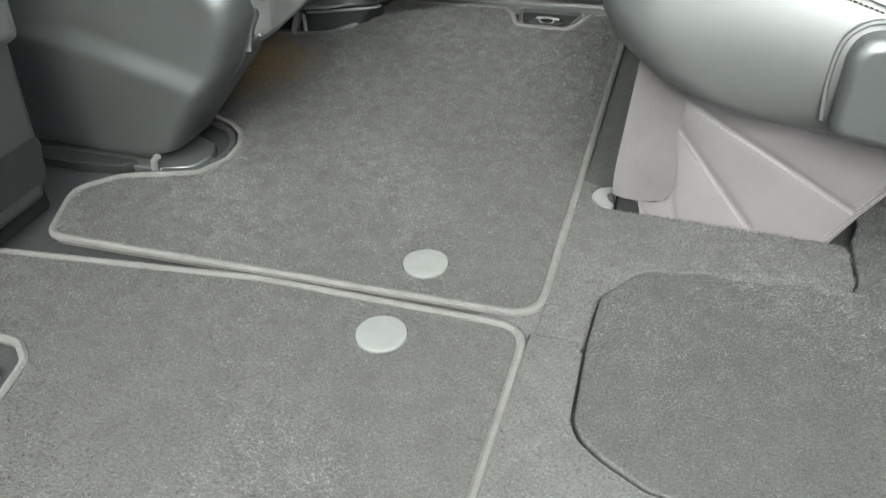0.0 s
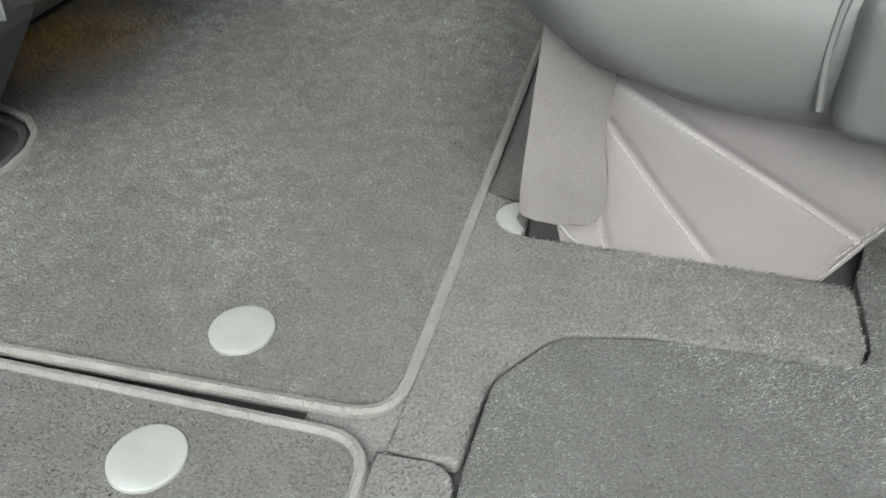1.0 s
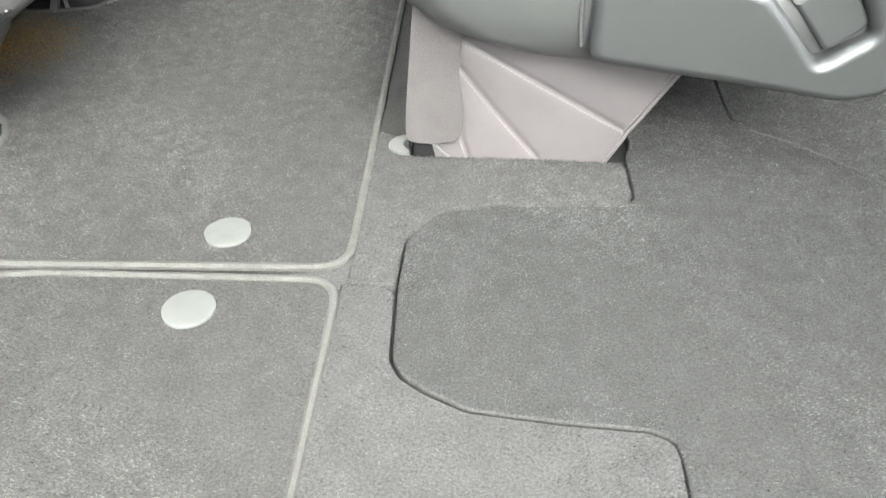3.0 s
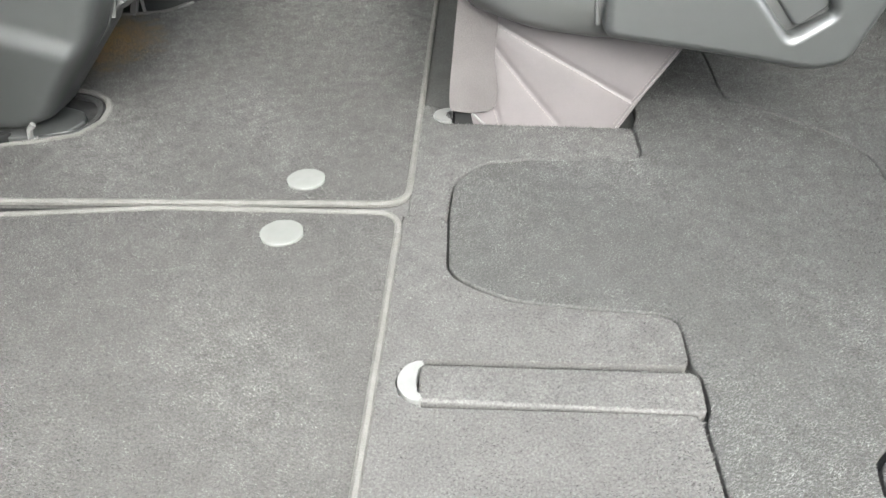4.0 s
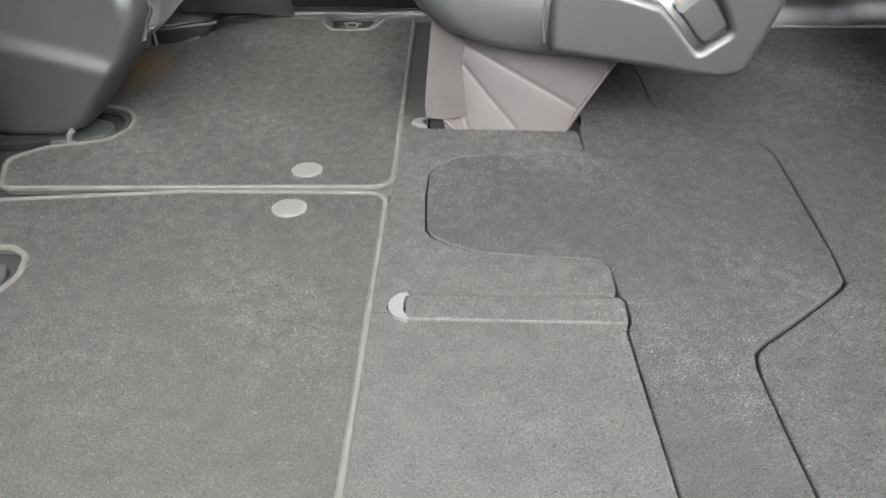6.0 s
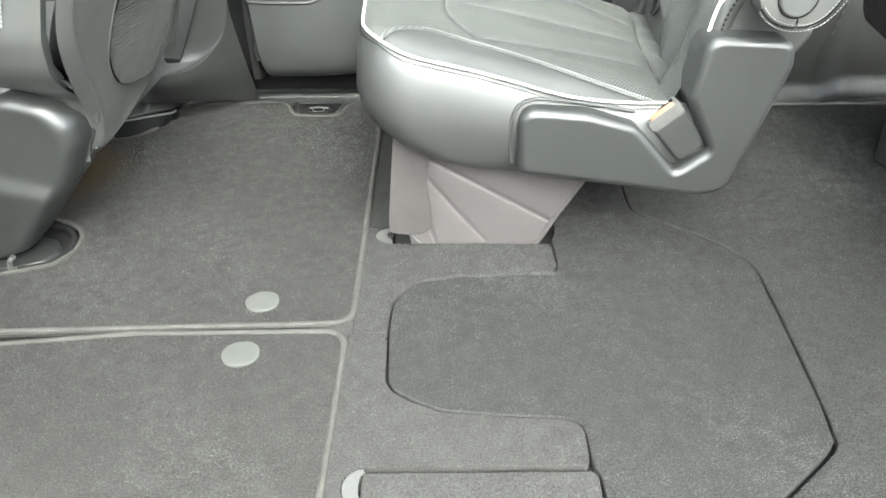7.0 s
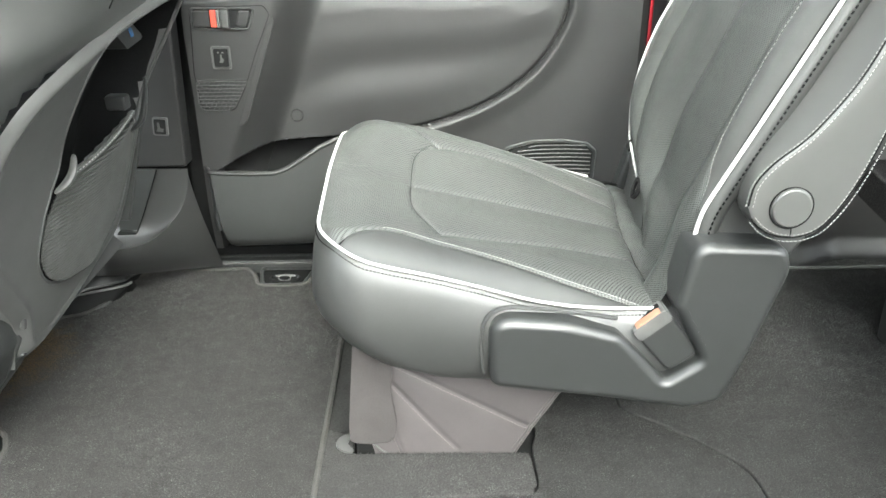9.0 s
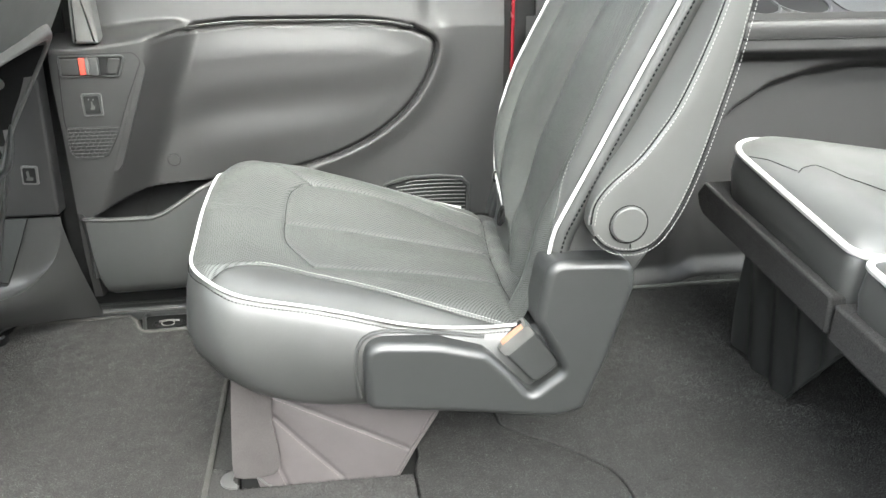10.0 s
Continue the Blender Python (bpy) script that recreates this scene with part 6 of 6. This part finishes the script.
# inboard shield of the front seat
FS = rounded([(-0.85, 0.0), (-0.575, -0.004), (-0.530, 0.012), (-0.480, 0.072), (-0.428, 0.137), (-0.396, 0.202), (-0.396, 0.235), (-0.424, 0.265), (-0.478, 0.281), (-0.553, 0.256), (-0.68, 0.245), (-0.85, 0.24)],
             [0, 0.02, 0.02, 0.05, 0.05, 0.03, 0.03, 0.03, 0.04, 0.04, 0.03, 0])
fs_o = resample([*FS, FS[0]], 0.008)[:-1]
fs_mid = np.array((-0.61, 0.125))
fs_rows = []
for rr, y in ((1.0, 0.232), (1.0, 0.205), (0.99, 0.192), (0.97, 0.181), (0.945, 0.174), (0.91, 0.169), *((r, 0.167) for r in np.linspace(0.87, 0.004, 30))):
    ring = fs_mid + (fs_o - fs_mid) * rr
    crease = np.interp(ring[:, 0], [-0.85, -0.60, -0.47, -0.40], [0.20, 0.153, 0.118, 0.09])
    proud = (0.008 * step(crease - ring[:, 1], -0.030, 0.010) - 0.11 * np.maximum(crease - ring[:, 1], 0.0)) * min(1.0, (1.0 - rr) / 0.12)
    row = [(p[0], y - q, p[1]) for p, q in zip(ring, proud)]
    fs_rows.append(row + row[:1])
part("side_shield", sheet(np.array(fs_rows).reshape(-1, 3), len(fs_rows), len(fs_rows[0])), PLASTIC, front, "black plastic inboard shield of the front seat", sharp=70)
part("shield_seam", tube([(x, 0.222, z) for x, z in smooth([(-0.67, 0.262), (-0.57, 0.270), (-0.478, 0.291), (-0.420, 0.277), (-0.386, 0.246), (-0.386, 0.218)], 6)], 0.005, 8), LEATHER, front)
part("shield_edge", prism(rounded([(-0.556, 0.0), (-0.532, 0.010), (-0.480, 0.072), (-0.426, 0.137), (-0.394, 0.198), (-0.392, 0.225), (-0.405, 0.225), (-0.44, 0.16), (-0.49, 0.09)], 0.006), "y", 0.220, 0.268, 0.005), PLASTIC, front, "black edge strip behind the shield")
part("seat_base", box(-1.05, -0.56, 0.235, 0.60, 0.05, 0.20, 0.03, 3), BLACK, front)
part("seat_cushion", box(-1.05, -0.46, 0.19, 0.64, 0.16, 0.30, 0.04, 4), LEATHER, front)
part("back_skirt", prism([(-0.425, 0.20), (-0.400, 0.168), (-0.470, 0.112), (-0.56, 0.095), (-0.56, 0.115)], "y", 0.232, 0.62, 0.004), PLASTIC, front, "sloping lower back skirt")
# floor track showing in the mat cut-out, with its end cover
track = thing("seat_track", (-0.54, 0.215, -0.012), "black steel seat track in the mat cut-out", "seat track")
part("rail", prism(rounded([(-0.95, 0.160), (-0.55, 0.162), (-0.508, 0.180), (-0.497, 0.215), (-0.511, 0.245), (-0.55, 0.262), (-0.95, 0.270)], 0.02), "z", -0.003, -0.013, 0.003), PLASTIC, track)
part("rail_lip", tube([(x, y, -0.004) for x, y in smooth([(-0.54, 0.158), (-0.499, 0.172), (-0.481, 0.208), (-0.487, 0.25), (-0.513, 0.285), (-0.565, 0.302)], 6)], 0.0055, 7), UNDER, track)
part("rail_pin", tube([(-0.552, 0.158, -0.006), (-0.549, 0.157, 0.012), (-0.541, 0.158, 0.020)], 0.0045, 7), PLASTIC_MID, track, "grey stop pin")
part("end_cover", prism(rounded([(-0.75, 0.142), (-0.66, 0.142), (-0.60, 0.15), (-0.58, 0.17), (-0.75, 0.17)], 0.01), "z", 0.002, -0.012, 0.003), BLACK, track)
foot = thing("floor_bracket", (-0.53, 0.74, -0.012), "black plastic floor bracket under the front seat", "bracket")
part("cover", prism(rounded([(-0.72, 0.636), (-0.588, 0.642), (-0.525, 0.662), (-0.491, 0.718), (-0.486, 0.80), (-0.72, 0.80)], [0, 0.03, 0.04, 0.04, 0.01, 0]), "z", -0.007, -0.0118, 0.002), BLACK, foot)
low_e = smooth([(-0.580, 0.636, -0.010), (-0.560, 0.648, -0.010), (-0.522, 0.674, -0.010), (-0.486, 0.705, -0.010), (-0.474, 0.735, -0.010)], 6)
top_e = smooth([(-0.572, 0.684, 0.026), (-0.548, 0.691, 0.026), (-0.505, 0.708, 0.027), (-0.462, 0.732, 0.026), (-0.456, 0.757, 0.022)], 6)
face = [low_e, [tuple(0.5 * np.array(a) + 0.5 * np.array(b) + (0.0, 0.004, 0.0)) for a, b in zip(low_e, top_e)], top_e, [(x, y + 0.012, z + 0.001) for x, y, z in top_e], [(x, y + 0.03, -0.011) for x, y, z in top_e]]
part("front_face", sheet(np.array(face).reshape(-1, 3), len(face), len(low_e)), BLACK, foot, "sloping black plastic bracket face")
part("rim", tube(top_e, 0.0028, 7), PLASTIC_MID, foot, "grey moulded bracket rim")
part("end_rib", prism(rounded([(0.626, -0.010), (0.640, -0.010), (0.676, 0.030), (0.662, 0.030)], 0.003), "x", -0.586, -0.575, 0.002), PLASTIC_MID, foot)
part("slot", prism(rounded([(-0.504, 0.716), (-0.482, 0.728), (-0.486, 0.738), (-0.508, 0.726)], 0.003), "z", 0.0285, 0.020), BLACK, foot)
part("foot_pin", tube([(-0.563, 0.655, -0.009), (-0.566, 0.659, 0.012), (-0.568, 0.662, 0.030)], 0.0034, 8), SILVER, foot, "bright metal pin")

# near seat's track in the near mat cut-out
track2 = thing("seat_track", (-0.55, -0.23, -0.012), "black steel seat track in the near mat cut-out", "seat track")
part("rail", prism(rounded([(-0.95, -0.285), (-0.51, -0.278), (-0.478, -0.262), (-0.470, -0.235), (-0.482, -0.205), (-0.52, -0.192), (-0.95, -0.19)], 0.02), "z", -0.004, -0.013, 0.003), PLASTIC, track2)
part("rail_lip", tube([(x, y, -0.002) for x, y in smooth([(-0.66, -0.225), (-0.55, -0.225), (-0.505, -0.235), (-0.485, -0.262)], 6)], 0.004, 7), BLACK, track2)

# rear end of the centre console
console = thing("centre_console", (-0.80, 0.0, -0.012), "grey-black centre console end with a low storage slot", "console")
part("body", prism(rounded([(-0.13, 0.02), (0.035, 0.02), (0.055, 0.09), (0.070, 0.25), (0.07, 0.38), (-0.13, 0.38)], 0.015), "x", -0.612, -1.10, 0.014), PLASTIC_SOFT, console)
part("lid", prism(rounded([(-0.14, 0.205), (0.078, 0.205), (0.082, 0.25), (0.078, 0.40), (-0.14, 0.40)], 0.015), "x", -0.606, -1.10, 0.014), LEATHER, console)
part("storage_slot", prism(rounded([(-0.10, 0.045), (0.04, 0.045), (0.052, 0.10), (-0.10, 0.10)], 0.012), "x", -0.6095, -0.63, 0.0), BLACK, console)
part("plinth", box(-1.10, -0.64, -0.12, 0.06, -0.012, 0.03, 0.005), BLACK, console)

# ---- third-row bench ----
third = thing("third_row_bench", (1.30, 0.42, -0.012), "black leather third-row bench with white piping, lowered", "bench seat")


def bench_ring(x0, x1, y0, y1, r, n=10, r0=0.03, r1=0.085):
    out = []
    k = r / 0.085
    for sx, sy, r, a0 in ((1, -1, r0 * k, -math.pi / 2), (1, 1, r1 * k, 0), (-1, 1, r1 * k, math.pi / 2), (-1, -1, r0 * k, math.pi)):
        cx, cy = (x1 - r if sx > 0 else x0 + r), (y1 - r if sy > 0 else y0 + r)
        out += [(cx + r * math.cos(a0 + a), cy + r * math.sin(a0 + a)) for a in np.linspace(0, math.pi / 2, n)]
    return out


def bench_place(x, y, z, k=0.15):
    """The bench leans down towards the middle of the van and to the rear."""
    return (x - 0.06 * (0.52 - y), y, z - k * (0.52 - y) - 0.16 * (x - 0.955))


def bench_cushion(y0, y1, r0, r1):
    rows = []
    for f, (dx, dy, z) in enumerate(((0.03, 0.02, 0.29), (0.004, 0.004, 0.30), (0.0, 0.0, 0.345), (0.004, 0.003, 0.383), (0.010, 0.008, 0.395), (0.028, 0.024, 0.409), (0.06, 0.052, 0.419), (0.10, 0.092, 0.422), (0.15, 0.135, 0.412), (0.19, 0.175, 0.408))):
        ring = bench_ring(0.955 + dx, 1.50 - dx, y0 + dy, y1 - dy, 0.085 - 0.25 * dy, 10, r0, r1)
        rows.append([bench_place(x, y, z) for x, y in ring + ring[:1]])
    bm = sheet(np.array(rows).reshape(-1, 3), len(rows), len(rows[0]))
    bm.faces.new([bm.verts.new(p) for p in rows[-1][:-1]])
    c = part("cushion", bm, LEATHER_LIT, third, "black leather bench cushion", sharp=60)
    ring = bench_ring(0.955 + 0.006, 1.494, y0 + 0.005, y1 - 0.005, 0.084, 10, r0, r1)
    part("piping", tube([bench_place(x, y, 0.392) for x, y in ring], 0.006, 8, closed=True), PIPING, c, "white leather piping")


bench_cushion(0.146, 0.63, 0.028, 0.125)
bench_cushion(-0.45, 0.141, 0.085, 0.028)


def bench_top(x, y):
    """A place on the swelling top of the first cushion."""
    e = min(x - 0.955, 0.63 - y)
    return bench_place(x, y, float(np.interp(e, [0.0, 0.01, 0.028, 0.06, 0.10, 0.15], [0.385, 0.395, 0.409, 0.419, 0.422, 0.412])) + 0.0004)


for line in ([(0.968, 0.50), (0.985, 0.455), (1.005, 0.40)], [(1.005, 0.395), (1.03, 0.415), (1.06, 0.425), (1.10, 0.415), (1.16, 0.36), (1.20, 0.29)]):
    part("seam", tube([bench_top(x, y) for x, y in smooth(line, 8)], 0.0009, 5), THREAD_DARK, third)
for low, high in ((((0.158, 0.208), (0.605, 0.250), (0.625, 0.262)), ((0.638, 0.285), (0.610, 0.315), (0.158, 0.270))),
                  (((-0.45, 0.145), (0.152, 0.203)), ((0.150, 0.263), (-0.45, 0.205)))):
    bm = prism(rounded([*low, *high], 0.006), "x", 0.950, 1.45, 0.006)
    for v in bm.verts:
        v.co.x -= 0.06 * (0.52 - v.co.y) + 0.010
    part("valance", bm, CARPET, third, "grey carpeted bench valance")
leg_v = []
for y in np.linspace(0.152, 0.498, 60):
    zb, zt = np.interp(y, [0.15, 0.18, 0.315, 0.498], [0.212, 0.165, -0.010, 0.015]), np.interp(y, [0.15, 0.50], [0.222, 0.255])
    for k in np.linspace(0, 1, 10):
        zc = zb + (zt - zb) * k
        leg_v.append((0.985 + 0.0055 * math.sin(2 * math.pi * (y - 0.16 * zc) / 0.072) * min(1.0, 6 * (1 - k) + 0.2), y, zc))
part("leg_plate", sheet(np.array(leg_v), 60, 10), PLASTIC, third, "folded black leg cover", sharp=70)
part("leg_edge", tube([(0.984, 0.315, -0.006), (0.984, 0.25, 0.078), (0.984, 0.18, 0.168)], 0.003, 6), PLASTIC, third)
part("floor_latch", box(1.06, 1.15, -0.01, 0.10, -0.012, 0.075, 0.012, 3), PLASTIC, third)
part("latch_blade", prism([(1.03, 0.03), (1.10, 0.09), (1.05, 0.10)], "z", 0.125, 0.118, 0.0), SILVER, third)
